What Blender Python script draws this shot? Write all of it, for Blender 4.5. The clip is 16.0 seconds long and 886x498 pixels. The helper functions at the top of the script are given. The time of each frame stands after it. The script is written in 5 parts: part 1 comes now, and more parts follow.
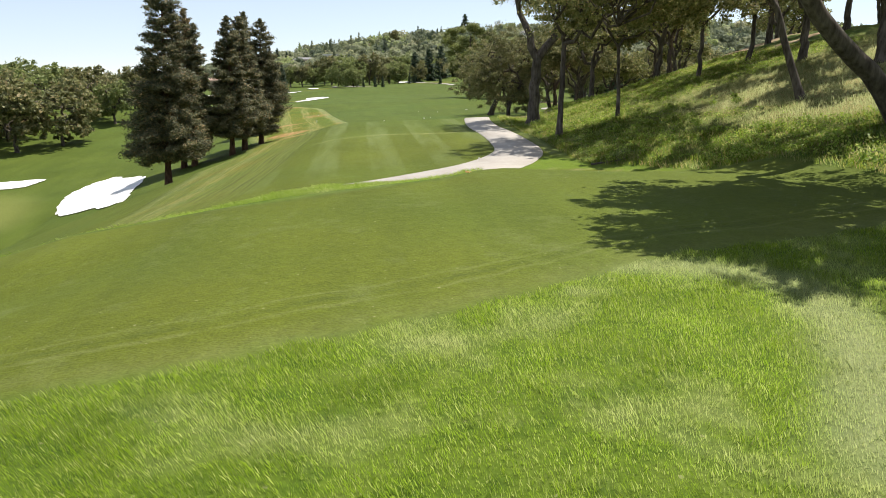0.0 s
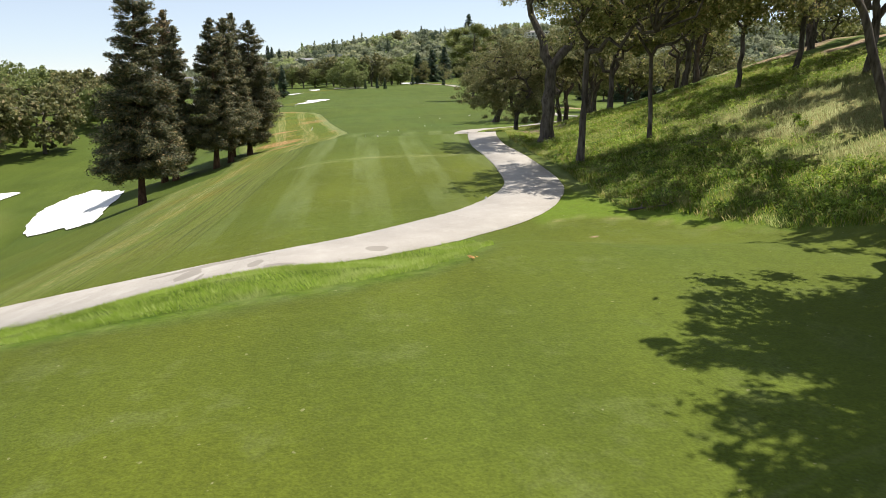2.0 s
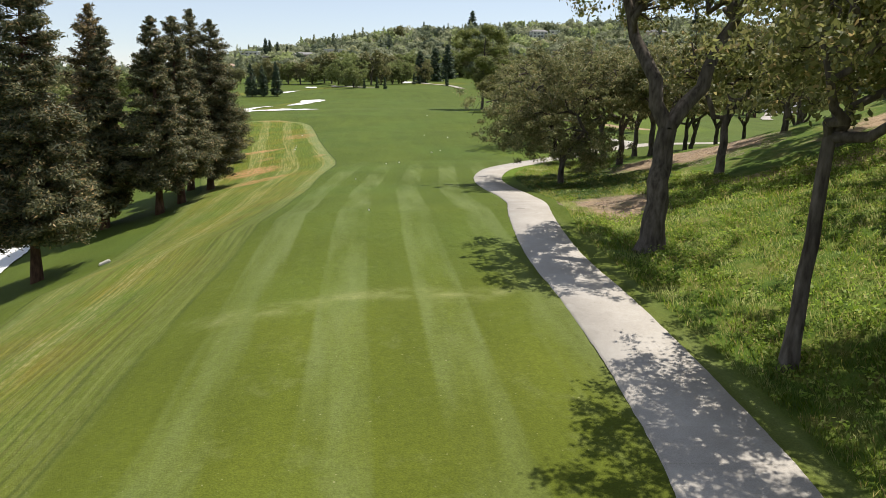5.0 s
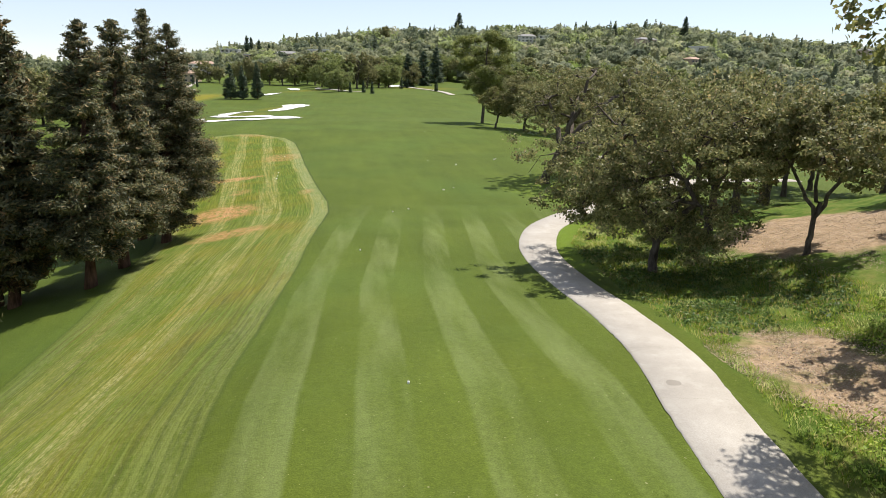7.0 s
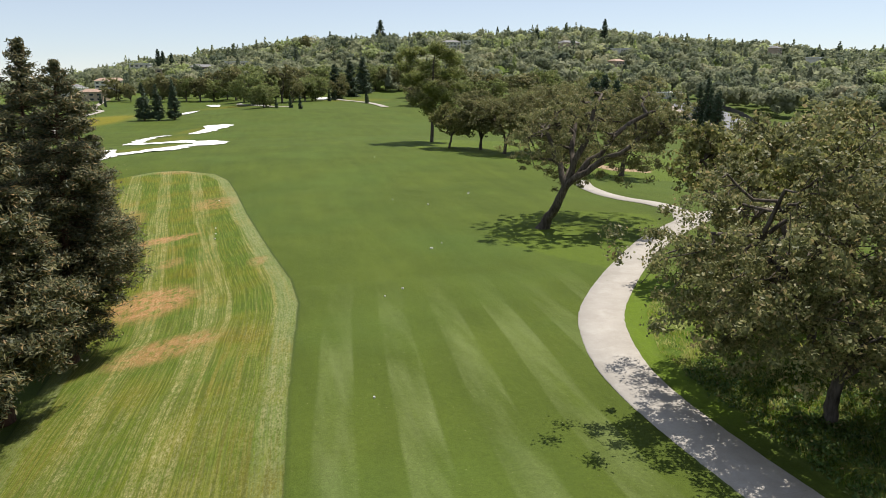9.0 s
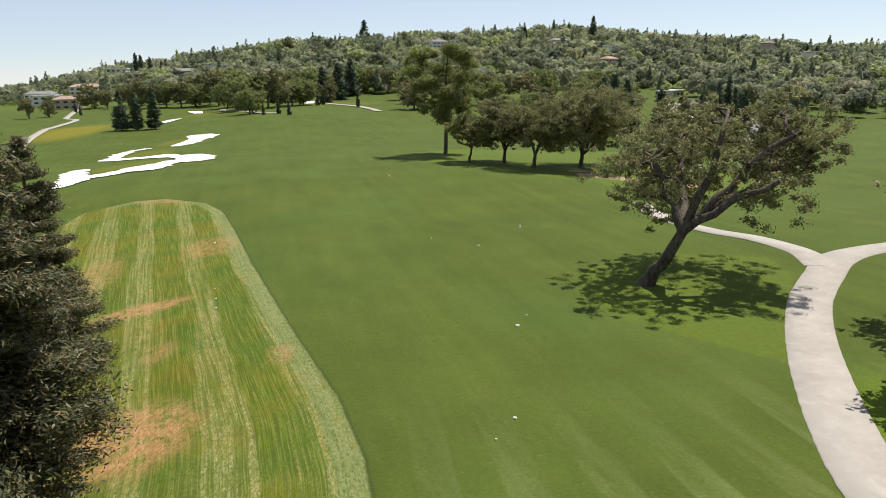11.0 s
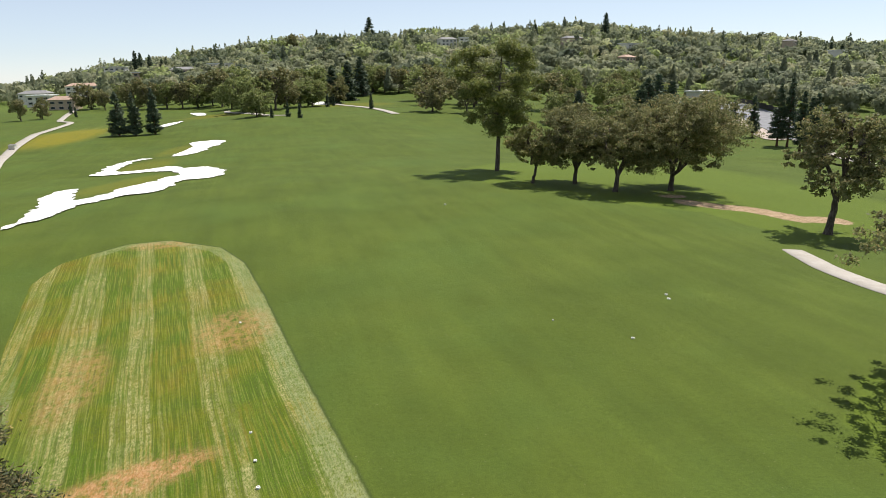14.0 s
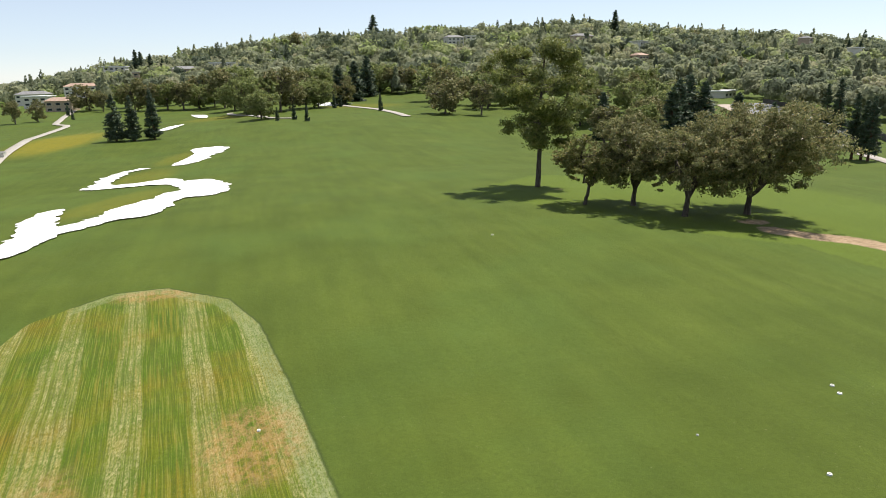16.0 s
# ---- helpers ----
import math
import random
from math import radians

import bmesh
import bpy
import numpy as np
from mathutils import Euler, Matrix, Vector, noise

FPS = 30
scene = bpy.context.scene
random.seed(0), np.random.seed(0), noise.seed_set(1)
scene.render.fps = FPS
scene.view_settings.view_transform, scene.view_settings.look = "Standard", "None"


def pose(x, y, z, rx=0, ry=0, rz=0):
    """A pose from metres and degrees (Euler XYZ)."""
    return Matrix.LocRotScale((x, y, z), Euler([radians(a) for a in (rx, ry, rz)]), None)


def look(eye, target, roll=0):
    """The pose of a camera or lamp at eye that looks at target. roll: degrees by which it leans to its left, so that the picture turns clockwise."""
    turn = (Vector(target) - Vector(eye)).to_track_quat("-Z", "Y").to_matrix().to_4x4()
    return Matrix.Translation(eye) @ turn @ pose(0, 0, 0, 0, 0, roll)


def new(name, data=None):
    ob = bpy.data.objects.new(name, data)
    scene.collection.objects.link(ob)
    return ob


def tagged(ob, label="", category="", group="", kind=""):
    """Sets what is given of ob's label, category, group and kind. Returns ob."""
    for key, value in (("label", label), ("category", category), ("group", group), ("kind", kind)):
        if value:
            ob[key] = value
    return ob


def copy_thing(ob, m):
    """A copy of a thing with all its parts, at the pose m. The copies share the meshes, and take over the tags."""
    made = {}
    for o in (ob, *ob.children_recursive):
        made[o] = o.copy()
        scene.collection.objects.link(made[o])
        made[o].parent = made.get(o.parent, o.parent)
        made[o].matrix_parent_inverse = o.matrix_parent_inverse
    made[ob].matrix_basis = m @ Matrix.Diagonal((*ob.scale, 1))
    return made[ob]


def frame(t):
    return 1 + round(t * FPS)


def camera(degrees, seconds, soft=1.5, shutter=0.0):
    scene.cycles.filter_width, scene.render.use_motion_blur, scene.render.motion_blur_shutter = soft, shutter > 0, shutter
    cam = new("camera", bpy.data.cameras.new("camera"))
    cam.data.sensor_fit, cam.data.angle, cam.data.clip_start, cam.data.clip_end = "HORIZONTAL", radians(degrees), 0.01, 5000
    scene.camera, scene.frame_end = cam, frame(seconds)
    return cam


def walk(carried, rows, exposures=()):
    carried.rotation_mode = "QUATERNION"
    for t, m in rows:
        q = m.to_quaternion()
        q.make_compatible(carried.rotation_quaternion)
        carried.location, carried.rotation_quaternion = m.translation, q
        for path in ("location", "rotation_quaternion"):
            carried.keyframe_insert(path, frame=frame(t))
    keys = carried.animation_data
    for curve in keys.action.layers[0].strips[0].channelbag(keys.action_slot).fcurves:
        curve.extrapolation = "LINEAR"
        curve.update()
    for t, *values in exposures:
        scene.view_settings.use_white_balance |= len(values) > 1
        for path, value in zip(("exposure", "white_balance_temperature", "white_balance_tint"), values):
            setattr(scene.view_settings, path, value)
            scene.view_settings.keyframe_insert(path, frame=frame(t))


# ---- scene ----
cam = camera(67.60, 16.0, 0.8)
PATH = [
    (0.0, look((0.00, -0.00, 6.31), (10.42, 95.99, -19.72), -1.42)),
    (0.5, look((0.19, 1.38, 6.43), (10.54, 97.38, -19.57), -1.63)),
    (1.0, look((0.44, 2.85, 6.67), (10.54, 98.84, -19.47), -1.77)),
    (1.5, look((0.69, 4.70, 6.81), (10.81, 100.74, -19.18), -1.60)),
    (2.0, look((1.07, 7.08, 7.04), (10.95, 103.12, -19.00), -1.48)),
    (2.5, look((1.39, 9.81, 7.41), (11.14, 105.85, -18.70), -1.67)),
    (3.0, look((1.72, 12.79, 7.93), (11.24, 108.73, -18.62), -1.77)),
    (3.5, look((1.91, 15.87, 8.35), (11.55, 111.72, -18.49), -1.56)),
    (4.0, look((2.09, 19.44, 8.59), (11.82, 115.33, -18.07), -1.14)),
    (6.5, look((0.60, 40.04, 10.83), (12.67, 135.68, -15.76), 1.45)),
    (7.0, look((-0.00, 44.09, 11.22), (13.36, 139.59, -15.24), 1.35)),
    (7.5, look((-0.76, 47.90, 11.76), (14.45, 143.17, -14.54), 0.94)),
    (8.0, look((-1.56, 51.86, 12.22), (16.30, 146.73, -13.85), 0.65)),
    (8.5, look((-2.17, 55.38, 12.67), (18.73, 149.72, -13.10), 0.21)),
    (9.0, look((-2.98, 59.50, 13.13), (20.71, 153.22, -12.46), -0.37)),
    (11.5, look((-5.80, 80.89, 14.22), (20.19, 173.96, -11.51), -1.20)),
    (12.0, look((-6.31, 84.75, 14.32), (19.64, 177.84, -11.39), -1.06)),
    (12.5, look((-6.79, 88.30, 14.57), (19.06, 181.39, -11.23), -1.12)),
    (13.0, look((-7.21, 91.58, 14.82), (18.58, 184.66, -11.07), -1.19)),
    (13.5, look((-7.64, 95.42, 14.97), (18.18, 188.47, -11.01), -1.23)),
    (14.0, look((-7.97, 99.51, 15.04), (17.89, 192.54, -10.97), -1.21)),
    (14.5, look((-8.23, 103.20, 15.25), (17.62, 196.21, -10.85), -1.27)),
    (15.0, look((-8.44, 106.76, 15.48), (17.34, 199.77, -10.71), -1.27)),
    (15.5, look((-8.61, 110.40, 15.70), (17.05, 203.42, -10.57), -1.33)),
    (16.0, look((-8.88, 114.01, 15.99), (16.70, 207.04, -10.31), -1.34)),
]
EXPOSURES = ((0.0, 0.84), (1.5, 0.76), (3.0, 0.8), (4.0, 0.52), (6.5, 0.84), (7.5, 0.76), (9.0, 0.55), (12.0, 0.54), (16.0, 0.7))
walk(cam, PATH, EXPOSURES)

# ---- sky and sun ----
SUN_EL, SUN_X, SUN_Y = radians(64), 0.87, 0.493
world = bpy.data.worlds.new("sky")
scene.world = world
world.use_nodes = True
wn = world.node_tree.nodes
sky = wn.new("ShaderNodeTexSky")
sky.sky_type, sky.sun_disc = "NISHITA", False
sky.sun_elevation, sky.sun_rotation = SUN_EL, math.atan2(SUN_X, SUN_Y)
sky.air_density, sky.dust_density, sky.ozone_density = 1.0, 0.02, 3.0
sky.altitude = 2000
wn["Background"].inputs["Strength"].default_value = 0.08
haze = wn.new("ShaderNodeHueSaturation")
haze.inputs["Saturation"].default_value = 0.72
world.node_tree.links.new(sky.outputs[0], haze.inputs["Color"])
veil = wn.new("ShaderNodeMix")
veil.data_type = "RGBA"
veil.inputs[0].default_value, veil.inputs[7].default_value = 0.32, (6.2, 6.8, 7.9, 1)
world.node_tree.links.new(haze.outputs[0], veil.inputs[6])
world.node_tree.links.new(veil.outputs[2], wn["Background"].inputs[0])
lamp = bpy.data.lights.new("sun", "SUN")
lamp.energy, lamp.angle, lamp.color = 4.15, radians(0.5), (1.0, 0.955, 0.885)
sun = new("sun", lamp)
sun.matrix_world = look((0, 0, 0), (-SUN_X * math.cos(SUN_EL), -SUN_Y * math.cos(SUN_EL), -math.sin(SUN_EL)))


# ---- materials ----
class Mat:
    """A small builder of node materials."""

    def __init__(self, name, rough=0.8, spec=0.3):
        self.m = bpy.data.materials.new(name)
        self.m.use_nodes = True
        self.t = self.m.node_tree
        self.b = self.t.nodes["Principled BSDF"]
        self.b.inputs["Roughness"].default_value = rough
        self.b.inputs["Specular IOR Level"].default_value = spec

    def node(self, kind, **ins):
        n = self.t.nodes.new(kind)
        for k, v in ins.items():
            self.put(n.inputs[k.replace("_", " ")], v)
        return n

    def put(self, socket, v):
        if isinstance(v, bpy.types.NodeSocket):
            self.t.links.new(v, socket)
        else:
            socket.default_value = v

    def pos(self, sx=1, sy=1, sz=1):
        g = self.node("ShaderNodeNewGeometry")
        mp = self.node("ShaderNodeMapping")
        self.t.links.new(g.outputs["Position"], mp.inputs["Vector"])
        mp.inputs["Scale"].default_value = (sx, sy, sz)
        return mp.outputs[0]

    def noise(self, scale, vec=None, detail=4, rough=0.55):
        n = self.node("ShaderNodeTexNoise", Scale=scale, Detail=detail, Roughness=rough)
        self.t.links.new(vec or self.pos(), n.inputs["Vector"])
        return n.outputs["Fac"]

    def ramp(self, v, *stops):
        r = self.node("ShaderNodeValToRGB")
        self.t.links.new(v, r.inputs[0])
        e = r.color_ramp.elements
        while len(e) < len(stops):
            e.new(0.5)
        for el, (p, c) in zip(e, stops):
            el.position, el.color = p, (c if len(c) == 4 else (*c, 1)) if isinstance(c, tuple) else (c, c, c, 1)
        return r.outputs[0]

    def mix(self, fac, a, b, how="MIX"):
        n = self.t.nodes.new("ShaderNodeMix")
        n.data_type, n.blend_type = "RGBA", how
        self.put(n.inputs[0], fac)
        for s, v in ((n.inputs[6], a), (n.inputs[7], b)):
            self.put(s, (*v, 1) if isinstance(v, tuple) and len(v) == 3 else v)
        return n.outputs[2]

    def math(self, op, a, b=0.0, clamp=False):
        n = self.t.nodes.new("ShaderNodeMath")
        n.operation, n.use_clamp = op, clamp
        self.put(n.inputs[0], a)
        self.put(n.inputs[1], b)
        return n.outputs[0]

    def attr(self, name):
        n = self.t.nodes.new("ShaderNodeAttribute")
        n.attribute_name = name
        return n.outputs["Fac"]

    def color(self, c):
        self.put(self.b.inputs["Base Color"], (*c, 1) if isinstance(c, tuple) else c)
        return self

    def bump(self, h, strength, dist):
        n = self.node("ShaderNodeBump", Strength=strength, Distance=dist, Height=h)
        self.t.links.new(n.outputs[0], self.b.inputs["Normal"])
        return self


def foliage_mat(name, dark, mid, light, brown, through_light=0.35):
    """Leaves: each leaf of its own tone, some light coming through."""
    k = Mat(name, 0.55, 0.35)
    g = k.node("ShaderNodeNewGeometry")
    c = k.ramp(g.outputs["Random Per Island"], (0.0, dark), (0.45, mid), (0.85, light), (1.0, brown))
    big = k.ramp(k.noise(0.35), (0.3, 0.75), (0.7, 1.25))
    c = k.mix(1.0, c, big, "MULTIPLY")
    k.color(c)
    tr = k.node("ShaderNodeBsdfTranslucent", Color=c)
    ms = k.node("ShaderNodeMixShader", Fac=through_light)
    k.t.links.new(k.b.outputs[0], ms.inputs[1])
    k.t.links.new(tr.outputs[0], ms.inputs[2])
    k.t.links.new(ms.outputs[0], k.t.nodes["Material Output"].inputs[0])
    return k.m


def bark_mat(name, dark, light):
    k = Mat(name, 0.95, 0.1)
    n = k.noise(6, k.pos(1, 1, 0.25), 6)
    k.color(k.mix(1.0, k.ramp(n, (0.3, dark), (0.7, light)), k.ramp(k.noise(0.8), (0.3, 0.7), (0.7, 1.2)), "MULTIPLY"))
    return k.bump(n, 0.8, 0.06).m


def ground_mat():
    """Turf: mown fairway with mower stripes, dry striped strip, long rough, bare earth."""
    k = Mat("turf", 0.9, 0.15)
    fine = k.noise(22, None, 3)
    patch = k.noise(0.13, None, 5)
    tuft = k.noise(2.2, None, 5)
    # mown turf
    mown = k.ramp(patch, (0.3, (0.056, 0.079, 0.009)), (0.5, (0.065, 0.09, 0.011)), (0.7, (0.075, 0.1, 0.013)))
    mown = k.mix(k.attr("olive"), mown, k.mix(1.0, mown, (1.24, 1.09, 0.78), "MULTIPLY"))
    v = k.attr("lane")
    wob = k.math("MULTIPLY", k.math("SUBTRACT", k.noise(0.25), 0.5), 0.16)
    saw = k.math("SINE", k.math("MULTIPLY", k.math("ADD", v, wob), math.pi / 1.62))
    band = k.ramp(k.math("MULTIPLY_ADD", saw, 0.5), (0.43, 0.0), (0.57, 1.0))
    band = k.math("MULTIPLY", band, k.math("MULTIPLY", k.attr("striped"), k.ramp(k.noise(0.3, k.pos(2.5, 0.35, 1)), (0.38, 0.05), (0.66, 1.0))))
    mown = k.mix(k.math("MULTIPLY", band, 0.52), mown, (0.15, 0.178, 0.064))
    long_line = k.noise(1.0, k.pos(0.55, 0.045, 1), 4, 0.6)
    mown = k.mix(1.0, mown, k.ramp(long_line, (0.32, 0.91), (0.5, 1.0), (0.68, 1.1)), "MULTIPLY")
    mown = k.mix(k.ramp(k.noise(0.05, None, 5, 0.6), (0.48, 0.0), (0.72, 0.5)), mown, (0.068, 0.112, 0.02))
    mown = k.mix(k.math("MULTIPLY", k.ramp(k.noise(0.8, None, 5, 0.7), (0.55, 0.0), (0.72, 0.3)), k.attr("olive")), mown, (0.15, 0.165, 0.06))
    mown = k.mix(k.math("MULTIPLY", k.attr("crest"), k.ramp(k.noise(1.1, None, 4), (0.4, 0.1), (0.65, 0.7))), mown, (0.2, 0.21, 0.075))
    ap = k.math("ADD", k.attr("apron"), k.math("MULTIPLY", k.math("SUBTRACT", k.noise(0.9, None, 2), 0.5), 0.2))
    worn = k.ramp(k.noise(1.0, None, 5, 0.65), (0.35, 0.25), (0.6, 1.0))
    mown = k.mix(k.math("MULTIPLY", k.ramp(ap, (0.0, 0.35), (0.25, 0.2), (0.5, 0.0)), worn), mown, (0.16, 0.17, 0.065))
    mown = k.mix(k.math("MULTIPLY", k.ramp(k.math("ABSOLUTE", k.math("SUBTRACT", ap, 0.6)), (0.0, 0.35), (0.05, 0.0)), worn), mown, (0.18, 0.19, 0.07))
    mown = k.mix(k.math("MULTIPLY", k.ramp(k.math("ABSOLUTE", k.math("SUBTRACT", ap, 0.9)), (0.0, 0.3), (0.04, 0.0)), worn), mown, (0.18, 0.19, 0.07))
    mown = k.mix(k.math("MULTIPLY", k.ramp(k.math("ABSOLUTE", k.math("SUBTRACT", ap, 0.74)), (0.0, 0.5), (0.07, 0.0)), worn), mown, (0.05, 0.065, 0.01))
    mown = k.mix(k.math("MULTIPLY", k.attr("lip"), k.ramp(k.noise(2.5, None, 3), (0.3, 0.45), (0.6, 0.9))), mown, (0.05, 0.06, 0.014))
    mown = k.mix(k.math("MULTIPLY", k.attr("semi"), k.ramp(tuft, (0.3, 0.35), (0.65, 0.8))), mown, (0.092, 0.13, 0.012))
    # dry strip
    u = k.math("ADD", k.attr("dryu"), k.math("MULTIPLY", k.math("SUBTRACT", k.noise(0.11, None, 2), 0.5), 0.4))
    uv = k.node("ShaderNodeCombineXYZ", X=u, Y=k.attr("along"))
    streak_v = k.node("ShaderNodeMapping")
    k.t.links.new(uv.outputs[0], streak_v.inputs[0])
    streak_v.inputs["Scale"].default_value = (1.0, 0.02, 1)
    s1 = k.noise(0.85, streak_v.outputs[0], 3, 0.6)
    s2 = k.noise(4.6, streak_v.outputs[0], 3, 0.6)
    s3 = k.noise(12.0, streak_v.outputs[0], 2, 0.6)
    blotch = k.noise(1.5, None, 5, 0.7)
    stipple = k.noise(9.0, k.pos(1.3, 0.45, 1), 3, 0.7)
    drycol = k.ramp(k.noise(0.17, None, 4), (0.42, (0.066, 0.112, 0.004)), (0.57, (0.104, 0.122, 0.004)), (0.74, (0.145, 0.106, 0.005)))
    drycol = k.mix(k.math("MULTIPLY", k.ramp(s3, (0.44, 0.0), (0.58, 0.75)), k.ramp(stipple, (0.35, 0.5), (0.6, 1.0))), drycol, (0.05, 0.066, 0.008))
    drycol = k.mix(k.math("MULTIPLY", k.ramp(s3, (0.36, 0.55), (0.47, 0.0)), k.ramp(stipple, (0.35, 0.4), (0.6, 1.0))), drycol, (0.2, 0.185, 0.05))
    thin = k.math("MULTIPLY", k.ramp(s2, (0.44, 0.0), (0.56, 1.0)), k.ramp(stipple, (0.36, 0.15), (0.6, 1.0)))
    swing = k.math("SINE", k.math("ADD", k.math("MULTIPLY", u, 2 * math.pi / 4.2), k.math("MULTIPLY", s1, 6.0)))
    near_end = k.ramp(k.math("MULTIPLY", k.attr("along"), 0.005), (0.46, 0.5), (0.56, 0.1))
    rows = k.math("MULTIPLY", k.math("MAXIMUM", k.ramp(k.math("MULTIPLY_ADD", swing, 0.5), (0.5, 0.0), (0.8, 1.0)), near_end), k.ramp(blotch, (0.32, 0.35), (0.6, 1.0)))
    drycol = k.mix(k.math("MULTIPLY", k.math("ADD", k.math("MULTIPLY", thin, 0.74), 0.17), k.math("MULTIPLY", rows, k.ramp(stipple, (0.36, 0.35), (0.58, 1.0)))), drycol, (0.32, 0.295, 0.125))
    drycol = k.mix(k.math("MULTIPLY", k.ramp(s2, (0.5, 0.0), (0.6, 0.4)), k.ramp(k.noise(0.2, None, 3), (0.45, 0.0), (0.6, 1.0))), drycol, (0.2, 0.15, 0.015))
    edge = k.math("MULTIPLY", k.ramp(k.math("MULTIPLY", k.attr("dryd"), 0.72), (0.0, 1.0), (0.85, 0.9), (1.0, 0.0)), k.attr("border"))
    drycol = k.mix(k.math("MULTIPLY", edge, k.math("MULTIPLY", k.ramp(stipple, (0.36, 0.1), (0.58, 0.95)), k.ramp(blotch, (0.3, 0.35), (0.55, 1.0)))), drycol, (0.18, 0.205, 0.085))
    rim = k.ramp(k.math("ABSOLUTE", k.attr("dryd")), (0.0, 0.7), (0.16, 0.0))
    rust = k.math("MULTIPLY", k.attr("rust"), k.ramp(k.noise(1.6, k.pos(1.0, 0.7, 1), 7, 0.75), (0.38, 0.0), (0.56, 1.0)))
    drycol = k.mix(k.math("MULTIPLY", rust, 0.85), drycol, k.ramp(stipple, (0.35, (0.3, 0.13, 0.045)), (0.6, (0.42, 0.24, 0.12))))
    c = k.mix(k.math("MULTIPLY", k.attr("dry"), k.ramp(k.attr("dryd"), (0.0, 0.0), (0.1, 1.0))), mown, drycol)
    c = k.mix(k.math("MULTIPLY", rim, k.attr("border")), c, (0.035, 0.05, 0.012))
    c = k.mix(k.math("MULTIPLY", k.attr("fescue"), k.ramp(k.noise(0.6, None, 4), (0.3, 0.6), (0.6, 1.0))), c, (0.165, 0.145, 0.01))
    c = k.mix(k.math("MULTIPLY", k.attr("putting"), 0.9), c, (0.135, 0.15, 0.035))
    # long rough
    rough = k.ramp(tuft, (0.3, (0.046, 0.082, 0.005)), (0.5, (0.072, 0.11, 0.008)), (0.72, (0.1, 0.135, 0.018)))
    rough = k.mix(k.ramp(k.noise(0.6, None, 5, 0.65), (0.5, 0.0), (0.7, 0.6)), rough, (0.16, 0.18, 0.06))
    rough = k.mix(k.math("MULTIPLY", k.attr("straw"), 0.6), rough, (0.21, 0.225, 0.105))
    c = k.mix(k.attr("tall"), c, rough)
    hill = k.ramp(k.noise(0.7, None, 6, 0.65), (0.3, (0.035, 0.066, 0.007)), (0.48, (0.07, 0.112, 0.012)), (0.64, (0.13, 0.14, 0.03)), (0.78, (0.22, 0.18, 0.08)))
    c = k.mix(k.math("MULTIPLY", k.attr("edgeband"), k.ramp(s2, (0.5, 0.0), (0.6, 0.55))), c, (0.04, 0.055, 0.01))
    c = k.mix(k.math("MULTIPLY", k.attr("edgeband"), k.ramp(s2, (0.38, 0.4), (0.46, 0.0))), c, (0.17, 0.185, 0.05))
    c = k.mix(k.math("MULTIPLY", k.attr("verge"), k.ramp(tuft, (0.3, 0.6), (0.6, 0.95))), c, (0.1, 0.15, 0.01))
    c = k.mix(k.math("MULTIPLY", k.attr("vergeline"), k.ramp(tuft, (0.35, 0.2), (0.6, 0.8))), c, (0.2, 0.185, 0.07))
    hill = k.mix(k.math("MULTIPLY", k.attr("parched"), k.ramp(tuft, (0.3, 0.3), (0.65, 0.85))), hill, (0.27, 0.22, 0.09))
    c = k.mix(k.attr("wild"), c, hill)
    earth = k.ramp(k.noise(1.6, None, 8, 0.8), (0.3, (0.14, 0.12, 0.055)), (0.45, (0.26, 0.18, 0.105)), (0.6, (0.36, 0.26, 0.165)), (0.75, (0.42, 0.33, 0.22)))
    bare = k.math("ADD", k.attr("earth"), k.math("MULTIPLY", k.math("SUBTRACT", k.noise(0.45, None, 5, 0.7), 0.55), 1.6))
    c = k.mix(k.math("MULTIPLY", k.ramp(k.attr("earth"), (0.0, 0.0), (0.12, 1.0)), k.ramp(bare, (0.3, 0.0), (0.62, 1.0))), c, earth)
    mid_grain = k.noise(6.0, None, 3, 0.7)
    c = k.mix(1.0, c, k.ramp(mid_grain, (0.3, 0.88), (0.7, 1.12)), "MULTIPLY")
    c = k.mix(0.5, c, k.mix(1.0, c, k.ramp(fine, (0.25, 0.55), (0.75, 1.45)), "MULTIPLY"))
    fleck = k.noise(9.0, k.pos(1, 1, 0), 1, 0.4)
    c = k.mix(k.ramp(fleck, (0.75, 0.0), (0.775, 0.4)), c, (0.33, 0.31, 0.17))
    k.color(c)
    k.bump(k.math("ADD", fine, k.math("MULTIPLY", tuft, 1.5)), 0.5, 0.05)
    return k.m


